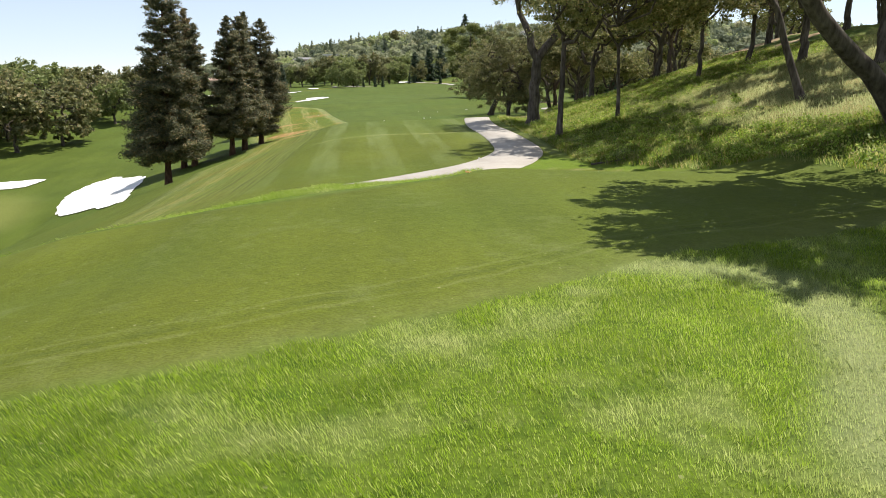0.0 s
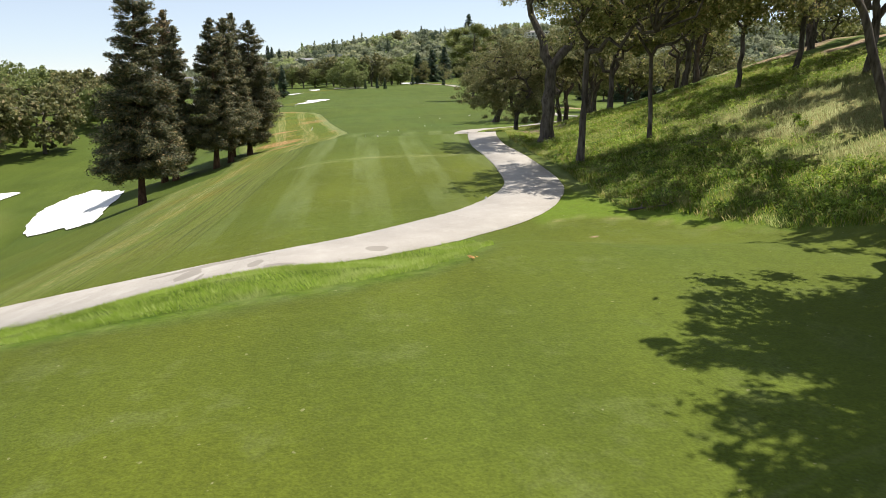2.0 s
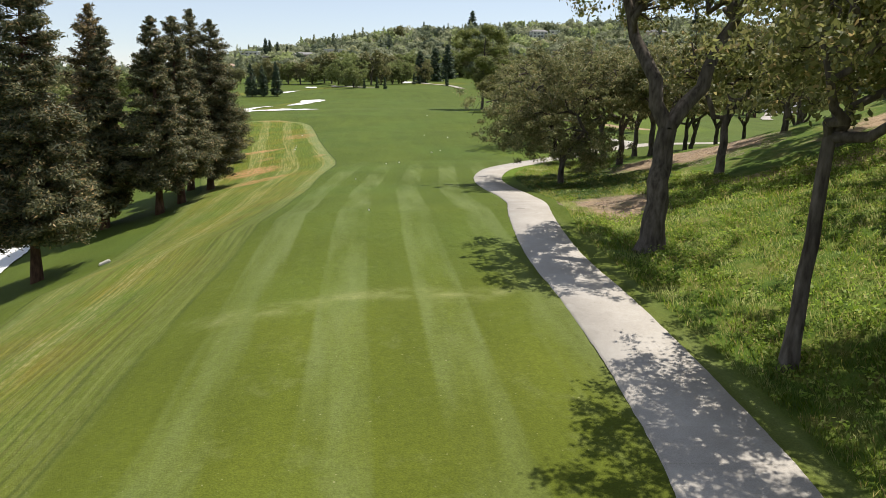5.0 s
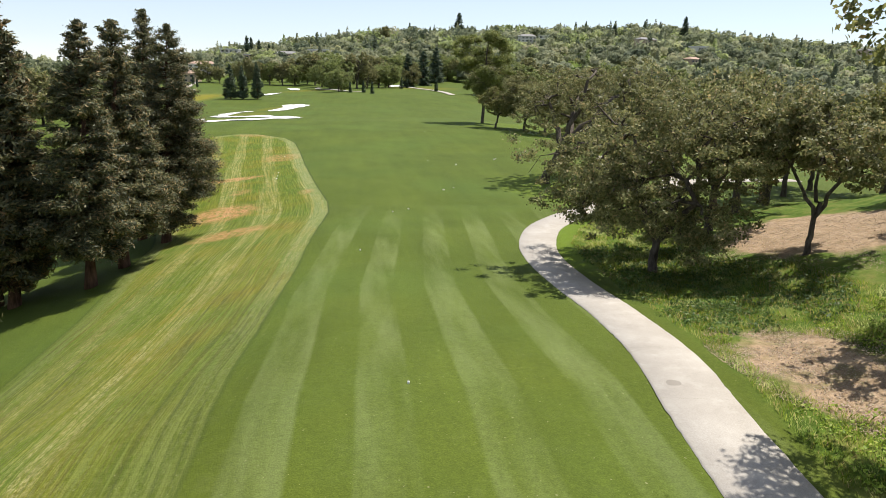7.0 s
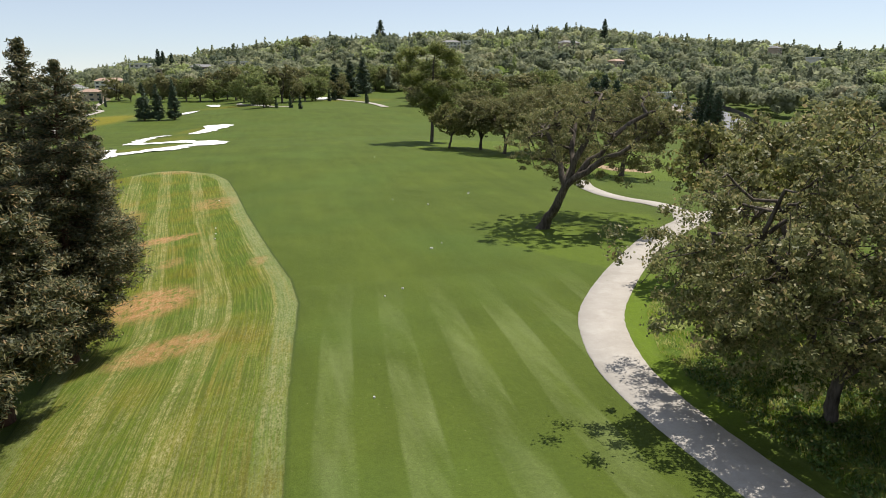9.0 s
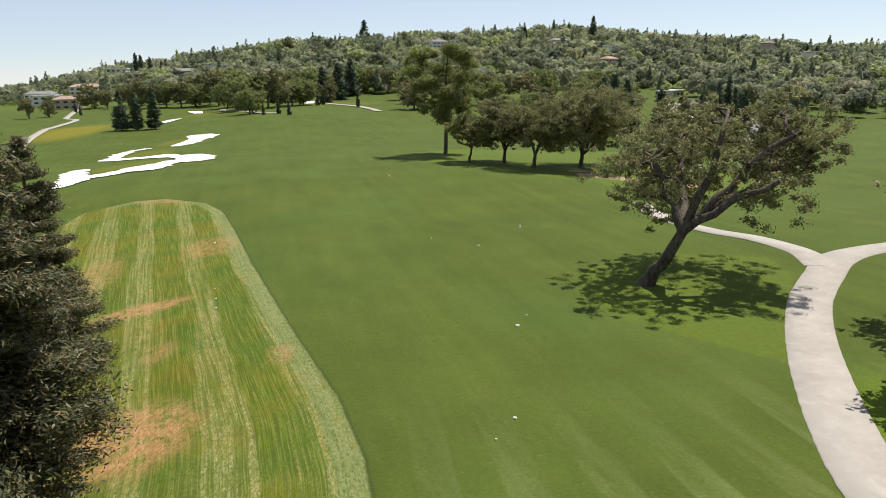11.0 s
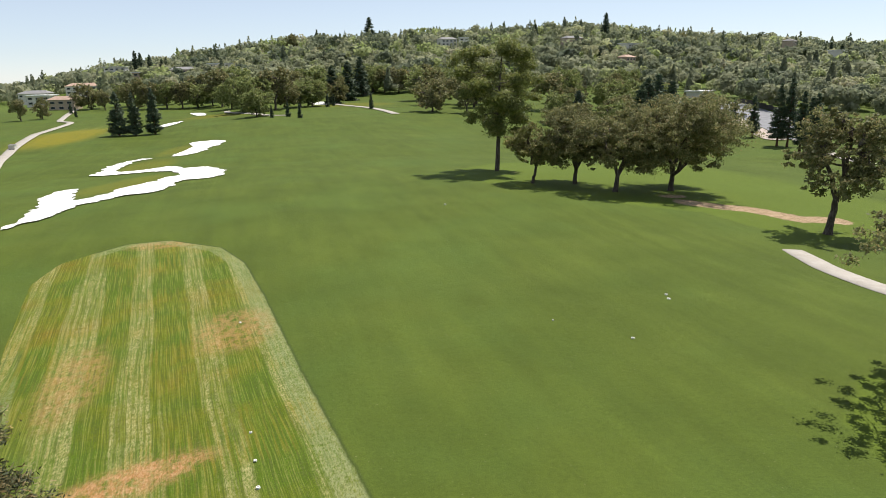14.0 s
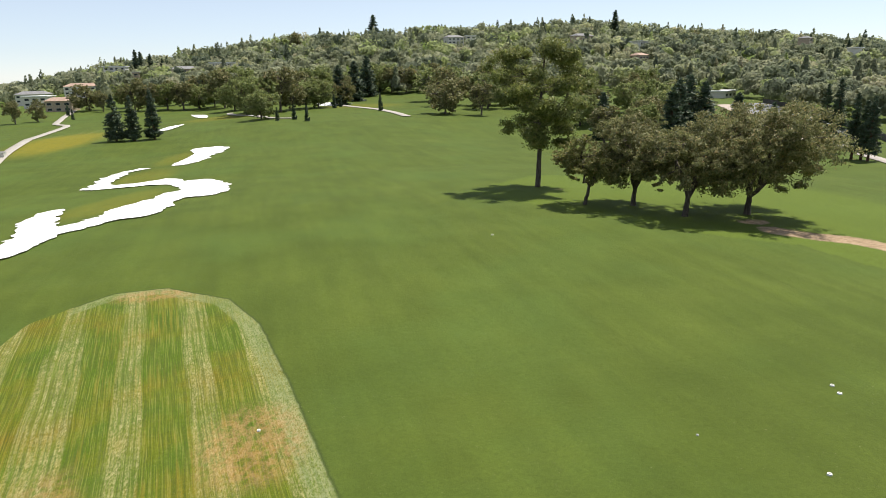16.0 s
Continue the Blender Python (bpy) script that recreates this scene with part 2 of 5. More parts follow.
def concrete_mat():
    k = Mat("path_concrete", 0.9, 0.25)
    c = k.ramp(k.noise(0.45, None, 6, 0.65), (0.3, (0.31, 0.278, 0.238)), (0.6, (0.38, 0.345, 0.3)), (0.8, (0.43, 0.395, 0.35)))
    c = k.mix(0.6, c, k.mix(1.0, c, k.ramp(k.noise(30), (0.3, 0.75), (0.7, 1.2)), "MULTIPLY"))
    c = k.mix(k.ramp(k.noise(0.32, k.pos(1, 1, 0)), (0.62, 0.0), (0.66, 0.35)), c, (0.27, 0.24, 0.2))
    c = k.mix(k.ramp(k.noise(1.1, None, 7, 0.7), (0.52, 0.0), (0.66, 0.4)), c, (0.46, 0.425, 0.375))
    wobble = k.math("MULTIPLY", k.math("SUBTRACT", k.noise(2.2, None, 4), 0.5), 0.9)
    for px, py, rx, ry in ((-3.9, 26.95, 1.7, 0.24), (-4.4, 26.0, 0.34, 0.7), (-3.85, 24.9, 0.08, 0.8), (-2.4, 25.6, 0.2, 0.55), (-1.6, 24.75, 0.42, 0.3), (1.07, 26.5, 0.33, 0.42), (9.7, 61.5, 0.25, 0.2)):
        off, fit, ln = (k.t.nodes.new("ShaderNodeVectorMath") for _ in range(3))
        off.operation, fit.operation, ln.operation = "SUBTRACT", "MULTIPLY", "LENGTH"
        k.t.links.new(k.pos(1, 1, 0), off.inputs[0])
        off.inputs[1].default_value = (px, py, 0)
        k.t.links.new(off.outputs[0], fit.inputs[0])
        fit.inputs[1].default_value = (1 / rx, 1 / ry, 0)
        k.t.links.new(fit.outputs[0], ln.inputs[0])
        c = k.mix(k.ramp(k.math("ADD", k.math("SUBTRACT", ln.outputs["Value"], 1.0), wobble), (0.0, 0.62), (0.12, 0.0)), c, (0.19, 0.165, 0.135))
    rnd = k.node("ShaderNodeObjectInfo")
    c = k.mix(1.0, c, k.ramp(rnd.outputs["Random"], (0.0, 0.975), (1.0, 1.02)), "MULTIPLY")
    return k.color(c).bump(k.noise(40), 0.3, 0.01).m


def sand_mat():
    k = Mat("bunker_sand", 0.95, 0.1)
    n = k.noise(0.6, None, 5)
    return k.color(k.ramp(n, (0.3, (0.68, 0.66, 0.62)), (0.7, (0.78, 0.77, 0.74)))).bump(k.noise(3), 0.4, 0.05).m


TURF = ground_mat()
CONCRETE = concrete_mat()
SAND = sand_mat()
OAK_LEAF = foliage_mat("oak_leaves", (0.11, 0.122, 0.036), (0.19, 0.2, 0.06), (0.31, 0.295, 0.105), (0.44, 0.32, 0.14), 0.5)
OAK_LEAF_B = foliage_mat("oak_leaves_dusty", (0.108, 0.12, 0.045), (0.195, 0.2, 0.076), (0.32, 0.305, 0.13), (0.42, 0.31, 0.15), 0.45)
FIR_LEAF = foliage_mat("redwood_needles", (0.046, 0.058, 0.028), (0.098, 0.104, 0.045), (0.19, 0.17, 0.072), (0.36, 0.235, 0.105), 0.3)
RUST_LEAF = foliage_mat("browned_redwood_needles", (0.062, 0.06, 0.028), (0.14, 0.115, 0.046), (0.27, 0.195, 0.082), (0.47, 0.27, 0.12), 0.3)
PINE_LEAF = foliage_mat("pine_needles", (0.1, 0.125, 0.035), (0.18, 0.205, 0.055), (0.28, 0.3, 0.085), (0.34, 0.3, 0.1), 0.45)
DARK_FIR = foliage_mat("spruce_needles", (0.029, 0.052, 0.029), (0.051, 0.081, 0.043), (0.087, 0.123, 0.061), (0.131, 0.145, 0.065), 0.25)


def far_mat():
    """Far woods: each tree of its own tone, each clump a little different, with distance haze put into the colour."""
    k = Mat("far_hazed_leaves", 0.7, 0.2)
    g = k.node("ShaderNodeNewGeometry")
    # tones lifted and greyed to paint in the haze over the far slopes
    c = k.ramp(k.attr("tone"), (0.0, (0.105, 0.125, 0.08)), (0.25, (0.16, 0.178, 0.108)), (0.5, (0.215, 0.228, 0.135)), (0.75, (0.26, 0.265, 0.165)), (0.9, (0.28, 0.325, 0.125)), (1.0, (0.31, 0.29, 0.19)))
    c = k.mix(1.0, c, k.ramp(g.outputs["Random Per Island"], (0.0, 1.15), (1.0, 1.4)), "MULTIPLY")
    k.color(c)
    tr = k.node("ShaderNodeBsdfTranslucent", Color=c)
    ms = k.node("ShaderNodeMixShader", Fac=0.55)
    k.t.links.new(k.b.outputs[0], ms.inputs[1])
    k.t.links.new(tr.outputs[0], ms.inputs[2])
    k.t.links.new(ms.outputs[0], k.t.nodes["Material Output"].inputs[0])
    return k.m


FAR_HAZED_LEAF = far_mat()
BELT_LEAF = foliage_mat("belt_leaves", (0.13, 0.165, 0.055), (0.22, 0.26, 0.085), (0.33, 0.36, 0.125), (0.4, 0.37, 0.16), 0.5)
OAK_BARK = bark_mat("oak_bark", (0.045, 0.035, 0.027), (0.16, 0.135, 0.11))
FIR_BARK = bark_mat("redwood_bark", (0.05, 0.028, 0.018), (0.15, 0.085, 0.055))

def smooth(a, b, v):
    t = np.clip((v - a) / (b - a), 0, 1)
    return t * t * (3 - 2 * t)
def land(x, y):
    """Height of the ground."""
    x = np.asarray(x, float); y = np.asarray(y, float)
    z = np.interp(y, [-40, 0, 17, 21.5, 24.8, 27.5, 45, 62, 68, 75, 82, 90, 105, 120, 150, 180, 205, 250, 310, 360, 430, 600],
                  [3.6, 3.3, 3.0, 2.8, 1.95, 1.75, 1.9, 1.95, 1.25, 0.6, 0.0, -0.3, -1.3, -1.55, -1.9, -1.4, -1.6, -3.8, -3.8, -1.4, -1.5, 0])
    s = np.interp(y, [0, 17, 22, 27, 42, 70, 90, 110, 140, 175, 230, 300, 380], [0.12, 0.28, 0.31, 0.26, 0.35, 0.36, 0.25, 0.18, 0.1, 0.0, 0.02, 0.04, 0.07])
    d = np.clip(-x - 1.0, 0, 38)
    z = z - s * d * d / (d + 4)
    edge = np.interp(x, [-16, -8, -4.4, -1.1, 0.6, 2.0, 3.0, 3.8, 4.6, 6, 9], [18.3, 18.2, 17.9, 18.4, 18.7, 19.3, 20.0, 20.6, 20.8, 20.2, 19.0])
    fall = np.interp(x, [2.5, 5, 9], [2.6, 5.5, 7.5])
    tee = np.interp(x, [-16, -10, -8, -6, -4.4, -3, -1.1, 0.6, 3, 6, 9, 12], [0.6, 1.75, 2.28, 2.55, 2.8, 2.92, 3.05, 3.17, 3.2, 3.1, 2.98, 2.9])
    z = np.maximum(z, z + smooth(12.5, 16, y) * (1 - smooth(0, fall, y - edge)) * (1 - smooth(4, 12, x)) * smooth(-19, -12, x) * (tee - z))
    x0 = np.interp(y, [0, 18, 30, 42, 53, 75, 90], [15, 12.5, 10.5, 11, 12.5, 17, 20])
    d = np.clip(x - x0, 0, None)
    g = 1 - smooth(72, 108, y)
    z = z + g * np.where(d < 26, 0.28 * d * d / (d + 1.5), 6.88 + 0.05 * (np.minimum(d, 80) - 26))
    d = np.clip(x - 30, 0, 70)
    z = z - smooth(115, 150, y) * (1 - smooth(300, 420, y)) * 0.055 * d
    dx, dy = x - 0.0, y - 110.0
    r = np.hypot(dx, dy); a = np.degrees(np.arctan2(dx, dy))
    top = np.interp(a, [-180, -60, -25, -18, -11, -5, 3, 15, 27, 36, 42, 48, 65, 120, 180], [5, 2, -3, -5, 18, 31, 45, 52, 56, 39, 31, 21, 18, 12, 5])
    z = z + smooth(380, 900, r) * (top - 0)
    return z


def rng(seed):
    return np.random.default_rng(seed)


def mesh(name, verts, faces, mat, smooth_faces=False):
    """A mesh from an array of places and an array of faces with one count of corners."""
    verts, faces = np.asarray(verts, np.float32), np.asarray(faces, np.int32)
    me = bpy.data.meshes.new(name)
    me.vertices.add(len(verts))
    me.vertices.foreach_set("co", verts.ravel())
    n, k = faces.shape
    me.loops.add(n * k)
    me.loops.foreach_set("vertex_index", faces.ravel())
    me.polygons.add(n)
    me.polygons.foreach_set("loop_start", np.arange(0, n * k, k, dtype=np.int32))
    me.update(calc_edges=True)
    if smooth_faces:
        me.polygons.foreach_set("use_smooth", np.ones(n, bool))
    me.materials.append(mat)
    return me


def child(name, me, parent, label=""):
    ob = new(name, me)
    ob.parent = parent
    if label:
        ob["label"] = label
    return ob


def part(name, bm, material, parent, label=""):
    me = bpy.data.meshes.new(name)
    bm.to_mesh(me)
    bm.free()
    me.materials.append(material)
    return child(name, me, parent, label)


def curve_points(knots, step):
    """Even points along a smooth line through the knots."""
    p = np.array(knots, float)
    p = np.vstack([2 * p[0] - p[1], p, 2 * p[-1] - p[-2]])
    out = []
    for i in range(1, len(p) - 2):
        for t in np.linspace(0, 1, 24, endpoint=False):
            a, b, c, d = p[i - 1], p[i], p[i + 1], p[i + 2]
            out.append(0.5 * (2 * b + (c - a) * t + (2 * a - 5 * b + 4 * c - d) * t * t + (3 * b - a - 3 * c + d) * t ** 3))
    out.append(p[-2])
    out = np.array(out)
    s = np.r_[0, np.cumsum(np.linalg.norm(np.diff(out[:, :2], axis=0), axis=1))]
    want = np.arange(0, s[-1], step)
    return np.stack([np.interp(want, s, out[:, i]) for i in range(out.shape[1])], 1)


def inside(px, py, poly):
    """Which points lie in a polygon."""
    poly = np.asarray(poly, float)
    hit = np.zeros(np.shape(px), bool)
    for (x1, y1), (x2, y2) in zip(poly, np.roll(poly, -1, 0)):
        c = (y1 > py) != (y2 > py)
        hit ^= c & (px < (x2 - x1) * (py - y1) / (y2 - y1 + 1e-12) + x1)
    return hit


def soft_blob(x, y, cx, cy, rx, ry, turn=0.0):
    a = radians(turn)
    dx, dy = x - cx, y - cy
    u, v = dx * math.cos(a) + dy * math.sin(a), -dx * math.sin(a) + dy * math.cos(a)
    return 1 - smooth(0.55, 1.15, np.hypot(u / rx, v / ry))


# ---- zones of the turf ----
def tall_edge(x):
    return np.interp(x, [-8, -2.4, -0.5, 1, 2.9, 5.5, 8, 10.6, 14], [7.0, 7.2, 7.8, 8.4, 9.4, 10.8, 11.2, 12.1, 13])


def strip_near(x):
    return np.interp(x, [-16, -8, -4.4, -1.1, 0.6, 2.0, 3.0, 3.8, 4.4], [18.5, 18.4, 18.1, 18.6, 18.9, 19.5, 20.4, 21.5, 24.2])


def foot_line(y):
    """Foot of the unmown bank."""
    return np.interp(y, [-40, 10, 18, 24, 27, 28.6, 30, 32, 40, 56, 66, 72, 86, 92, 100], [15, 14.5, 14.2, 13.6, 12.6, 12.0, 11.2, 10.3, 10.9, 11.3, 12.9, 13.2, 14.6, 17.5, 24])


def parched(x, y):
    """Sunburnt grass towards the top of the bank."""
    return smooth(5.5, 10.5, x - foot_line(y) + 1.5 * np.sin(y * 0.9 + x)) * (1 - smooth(38, 48, y))


def verge_line(x):
    """Border between the tee and the brighter grass below the bank."""
    return np.interp(x, [6.0, 7.0, 7.6, 8.6, 10.5, 11.7, 13, 14.5], [31, 29.0, 29.6, 29.9, 29.2, 27.6, 25.4, 21.5])


PATH_MAIN = [(-75, 62, 2.9), (-48, 46, 2.9), (-27, 34, 2.9), (-14, 29.0, 2.9), (-9.3, 27.2, 2.9), (-6, 26.2, 2.95), (-3, 25.75, 3.0), (-0.8, 26.3, 3.0), (1.0, 27.3, 3.0), (3.2, 29.0, 3.0), (5.4, 30.9, 3.1),
             (7.1, 33.4, 3.0), (8.35, 36.6, 2.7), (8.85, 41, 2.5), (9.1, 47, 2.4), (9.15, 53, 2.3), (9.9, 60, 2.3), (10.8, 65, 2.25), (11.2, 70, 2.2),
             (11.2, 75, 2.25), (11.5, 81, 2.35), (12.3, 86, 2.5), (14.6, 92, 2.6), (18.8, 98.2, 2.7), (24.3, 105, 2.7), (30, 111, 2.7), (36, 115.8, 2.8),
             (40.5, 119, 3.0), (46, 120.5, 2.6), (56, 121, 2.6)]
PATH_BRANCH = [(37.5, 117.5, 2.6), (39.6, 122, 2.4), (39.8, 127.6, 2.3), (38.3, 132, 2.3), (37.9, 137, 2.3), (38.8, 143, 2.3), (40.2, 147, 2.2), (41.4, 150.3, 1.9)]


def strip_edge(y):
    """Right-hand edge of the dry strip."""
    return np.interp(y, [24, 29, 38, 47, 56, 66, 78, 88, 101, 107, 118, 136, 152, 162, 168, 172],
                     [-6.4, -6.1, -5.4, -5.0, -4.2, -4.2, -3.5, -3.0, -2.1, -2.4, -4.0, -6.4, -8.3, -9.9, -12.2, -17])


def strip_left(y):
    return np.interp(y, [24, 40, 60, 75, 86, 100, 110, 130, 150, 163, 168, 172], [-14, -15, -15.5, -16, -15.8, -16.5, -19, -22.5, -26.5, -28.2, -27, -22])


def lane(x, y):
    return x - np.interp(y, [30, 57, 76, 96, 115, 140], [0.1, -0.1, 0.3, 2.3, 5.0, 9.0])


def line_dist(x, y, line):
    """Distance from a broken line."""
    d = np.full(np.shape(x), 99.0)
    for (ax, ay), (bx, by) in zip(line[:-1], line[1:]):
        t = np.clip(((x - ax) * (bx - ax) + (y - ay) * (by - ay)) / ((bx - ax) ** 2 + (by - ay) ** 2), 0, 1)
        d = np.minimum(d, np.hypot(x - ax - t * (bx - ax), y - ay - t * (by - ay)))
    return d


def straw(x, y):
    """Where the long grass has bleached along an old wheel track."""
    return 1 - smooth(0.15, 0.75, line_dist(x, y, [(4.2, 10.1), (5.2, 9.7), (6.1, 8.9), (6.1, 7.8), (5.6, 6.7), (5.0, 5.6), (4.0, 4.3)]))


def build_ground():
    gx = np.unique(np.concatenate([np.arange(-46, 62, 0.5), np.arange(-130, 160, 4), np.arange(-400, 640, 12), np.arange(-2600, 2601, 100)]).round(2))
    gy = np.unique(np.concatenate([np.arange(-6, 178, 0.5), np.arange(-30, 270, 2), np.arange(-60, 560, 5), np.arange(-200, 1200, 15), np.arange(-2400, 3001, 100)]).round(2))
    X, Y = np.meshgrid(gx, gy)
    Z = land(X, Y)
    nx, ny = len(gx), len(gy)
    ids = np.arange(nx * ny).reshape(ny, nx)
    quads = np.stack([ids[:-1, :-1], ids[:-1, 1:], ids[1:, 1:], ids[1:, :-1]], -1).reshape(-1, 4)
    x, y = X.ravel(), Y.ravel()
    # a little unevenness, stronger off the mown turf
    r = np.hypot(x, y - 110)
    near = (np.abs(x) < 130) & (y < 300) & (y > -60)
    wave = 0.02 * np.sin(x * 0.9 + 1.3 * np.sin(y * 0.31)) * np.sin(y * 0.7 + np.sin(x * 0.4))
    wild = smooth(0.0, 0.7, x - foot_line(y) + 0.3) * (1 - smooth(96, 104, y))
    tall = 1 - smooth(-0.25, 0.25, y - tall_edge(x))
    tall = np.maximum(tall, smooth(-0.2, 0.2, y - strip_near(x)) * (x < 4.4) * (1 - smooth(26, 27.5, y - 0.62 * np.maximum(x + 2, 0))) * (x > -22))
    tall = np.maximum(tall, soft_blob(x, y, 3.3, 24.0, 1.5, 2.2, -30))
    tall *= 1 - wild
    ins = (1 - 0.75 * (1 - smooth(60, 85, y)) * smooth(-4.5, -0.5, x - strip_edge(y))) * np.maximum(smooth(-0.5, 1.5, x - strip_left(y)), smooth(125, 150, y)) * smooth(27.5, 33, y)
    ys = np.linspace(22, 172, 800)
    top = np.c_[np.linspace(-17, -22, 12), 172.4 - 0.016 * (np.linspace(-17, -22, 12) + 19.5) ** 2]
    outline = np.vstack([np.c_[strip_edge(ys), ys], top, np.c_[strip_left(ys), ys][::-1]])
    sd = np.full(len(x), -9.0)
    box_ = (x > -34) & (x < 3) & (y > 20) & (y < 178)
    q = np.stack([x[box_], y[box_]], 1)
    dist = np.concatenate([np.min(np.hypot(c[:, None, 0] - outline[None, :, 0], c[:, None, 1] - outline[None, :, 1]), axis=1) for c in np.array_split(q, 40)])
    sd[box_] = np.where(inside(q[:, 0], q[:, 1], outline), dist, -dist)
    striped = smooth(28, 36, y) * (1 - smooth(86, 110, y)) * smooth(0, 0.5, x - strip_edge(y)) * (1 - wild)
    rust = np.maximum.reduce([soft_blob(x, y, -15, 129.4, 4.2, 1.6, 8), soft_blob(x, y, -12.5, 109.0, 3.6, 4.0, 20), soft_blob(x, y, -12.5, 119.8, 1.3, 2.0) * 0.5, soft_blob(x, y, -4.9, 114.6, 1.0, 1.6) * 0.5,
                              soft_blob(x, y, -10.5, 146, 3.2, 4.5) * 0.55, soft_blob(x, y, -18, 171, 4, 1.6) * 0.5, soft_blob(x, y, -20.3, 142, 2.2, 6.0) * 0.5, soft_blob(x, y, -10, 98, 3.5, 2.2) * 0.8])
    tl = np.interp(x, [18, 20.9, 24.2, 28.5, 31.5, 34.5, 44], [64, 59.3, 57.5, 56.5, 55.2, 54, 51])
    track = (1 - smooth(0.7, 1.6, np.abs(y - tl - 0.6))) * smooth(19, 21, x) * (1 - smooth(40, 46, x))
    earth = np.maximum.reduce([soft_blob(x, y, 27.5, 79, 6, 8), soft_blob(x, y, 15.2, 62.5, 2.6, 5.0, -15) * 0.75, 1 - smooth(0.9, 3.0, line_dist(x, y, [(46.2, 173.6), (48.3, 170.9), (51.4, 168.6), (52.8, 165.8), (54, 162.4), (58, 161.2)])), soft_blob(x, y, 33, 203.5, 4, 1.5) * 0.45,
                               track, soft_blob(x, y, 38, 64, 12, 6, 0) * 0.7, soft_blob(x, y, 47, 178, 2.5, 2) * 0.7, soft_blob(x, y, 7.8, 27.2, 0.62, 0.16, -25)])
    far_dry = 0.5 * soft_blob(x, y, -68, 362, 13, 46, -10)
    ins, sd = np.maximum(ins * (sd > -1.5), far_dry), np.where(far_dry > 0, 3.0, sd)
    wild *= 1 - 0.8 * earth
    bumpy = (wave + 0.12 * np.sin(x * 2.1 + y) * np.sin(y * 1.7 - x * 0.6) * wild) * near * (y > 30)
    Z = Z.ravel() + bumpy
    me = mesh("ground", np.stack([x, y, Z], 1), quads, TURF, True)
    for name, val in (("dry", ins), ("tall", tall), ("wild", np.maximum(wild, smooth(420, 520, r) * 0.9)), ("earth", earth), ("rust", rust), ("striped", striped), ("olive", 1 - smooth(34, 80, y)), ("crest", np.exp(-((y - 48.2 - 0.12 * x - 0.4 * np.sin(x * 0.9)) / 0.5) ** 2) * smooth(-5, -2, x) * (1 - smooth(6, 8, x))), ("border", np.maximum(smooth(70, 104, y), 0.5 * smooth(28, 34, y)) * (x > -24.5)), ("dryd", sd), ("dryu", x - np.interp(y, [24, 29, 38, 47, 56, 66, 78, 88, 101, 107, 118, 136, 152, 175], [-6.4, -6.1, -5.4, -5.0, -4.2, -4.2, -3.5, -3.0, -2.3, -2.6, -4.0, -6.4, -8.3, -11.0])), ("along", y), ("putting", soft_blob(x, y, -51.5, 84, 10.5, 13, 0)), ("fescue", np.maximum.reduce([soft_blob(x, y, -69, 352, 11, 34, -8), 0.4 * soft_blob(x, y, -31, 226, 5, 20, -14), 0.4 * soft_blob(x, y, -32, 264, 6, 14, -10), 0.4 * soft_blob(x, y, -29, 297, 4, 16, -10), 0.5 * soft_blob(x, y, -20, 425, 22, 16), 0.4 * soft_blob(x, y, 45, 455, 22, 20)])), ("parched", parched(x, y)), ("verge", smooth(-0.12, 0.12, y - verge_line(x)) * smooth(6.6, 7.2, x) * (x < 15) * (1 - smooth(33, 36, y)) + smooth(0.5, 1.5, x - np.interp(y, [76, 81, 86, 92, 98], [11.3, 11.5, 12.3, 14.6, 18.8])) * smooth(76, 80, y) * (1 - smooth(97, 103, y)) * (x < 24)), ("vergeline", np.exp(-((y - verge_line(x)) / 0.16) ** 2) * smooth(6.8, 7.4, x) * (x < 14) * (y < 33)), ("edgeband", (sd > 0) * (1 - smooth(3.5, 5.5, sd)) * (1 - smooth(75, 95, y)) * smooth(27, 31, y)), ("semi", np.maximum(inside(x, y, [(17.9, 121.6), (15.9, 116.8), (16.5, 113), (18.2, 109), (20.3, 104.4), (22.5, 101), (26, 107.5), (33.7, 116.7), (35.7, 121.5), (30, 125), (23, 125.4)]), inside(x, y, [(20, 205), (27, 190), (33, 178), (38, 172), (44, 167.5), (45.2, 159), (43.5, 152.5), (60, 150), (75, 165), (75, 215), (40, 225)])).astype(float)), ("lip", np.exp(-((y - strip_near(x) - 0.15) / 0.32) ** 2) * (1 - smooth(3.4, 4.4, x)) * smooth(-22, -14, x)), ("straw", straw(x, y)), ("apron", np.where(y < 16, np.clip(y - tall_edge(x), 0, 9) * 0.5, 9)), ("lane", lane(x, y))):
        me.attributes.new(name, "FLOAT", "POINT").data.foreach_set("value", val.astype(np.float32))
    return tagged(new("ground", me), "rolling mown golf course turf with dry striped strip and long rough", "ground", kind="structure")


build_ground()


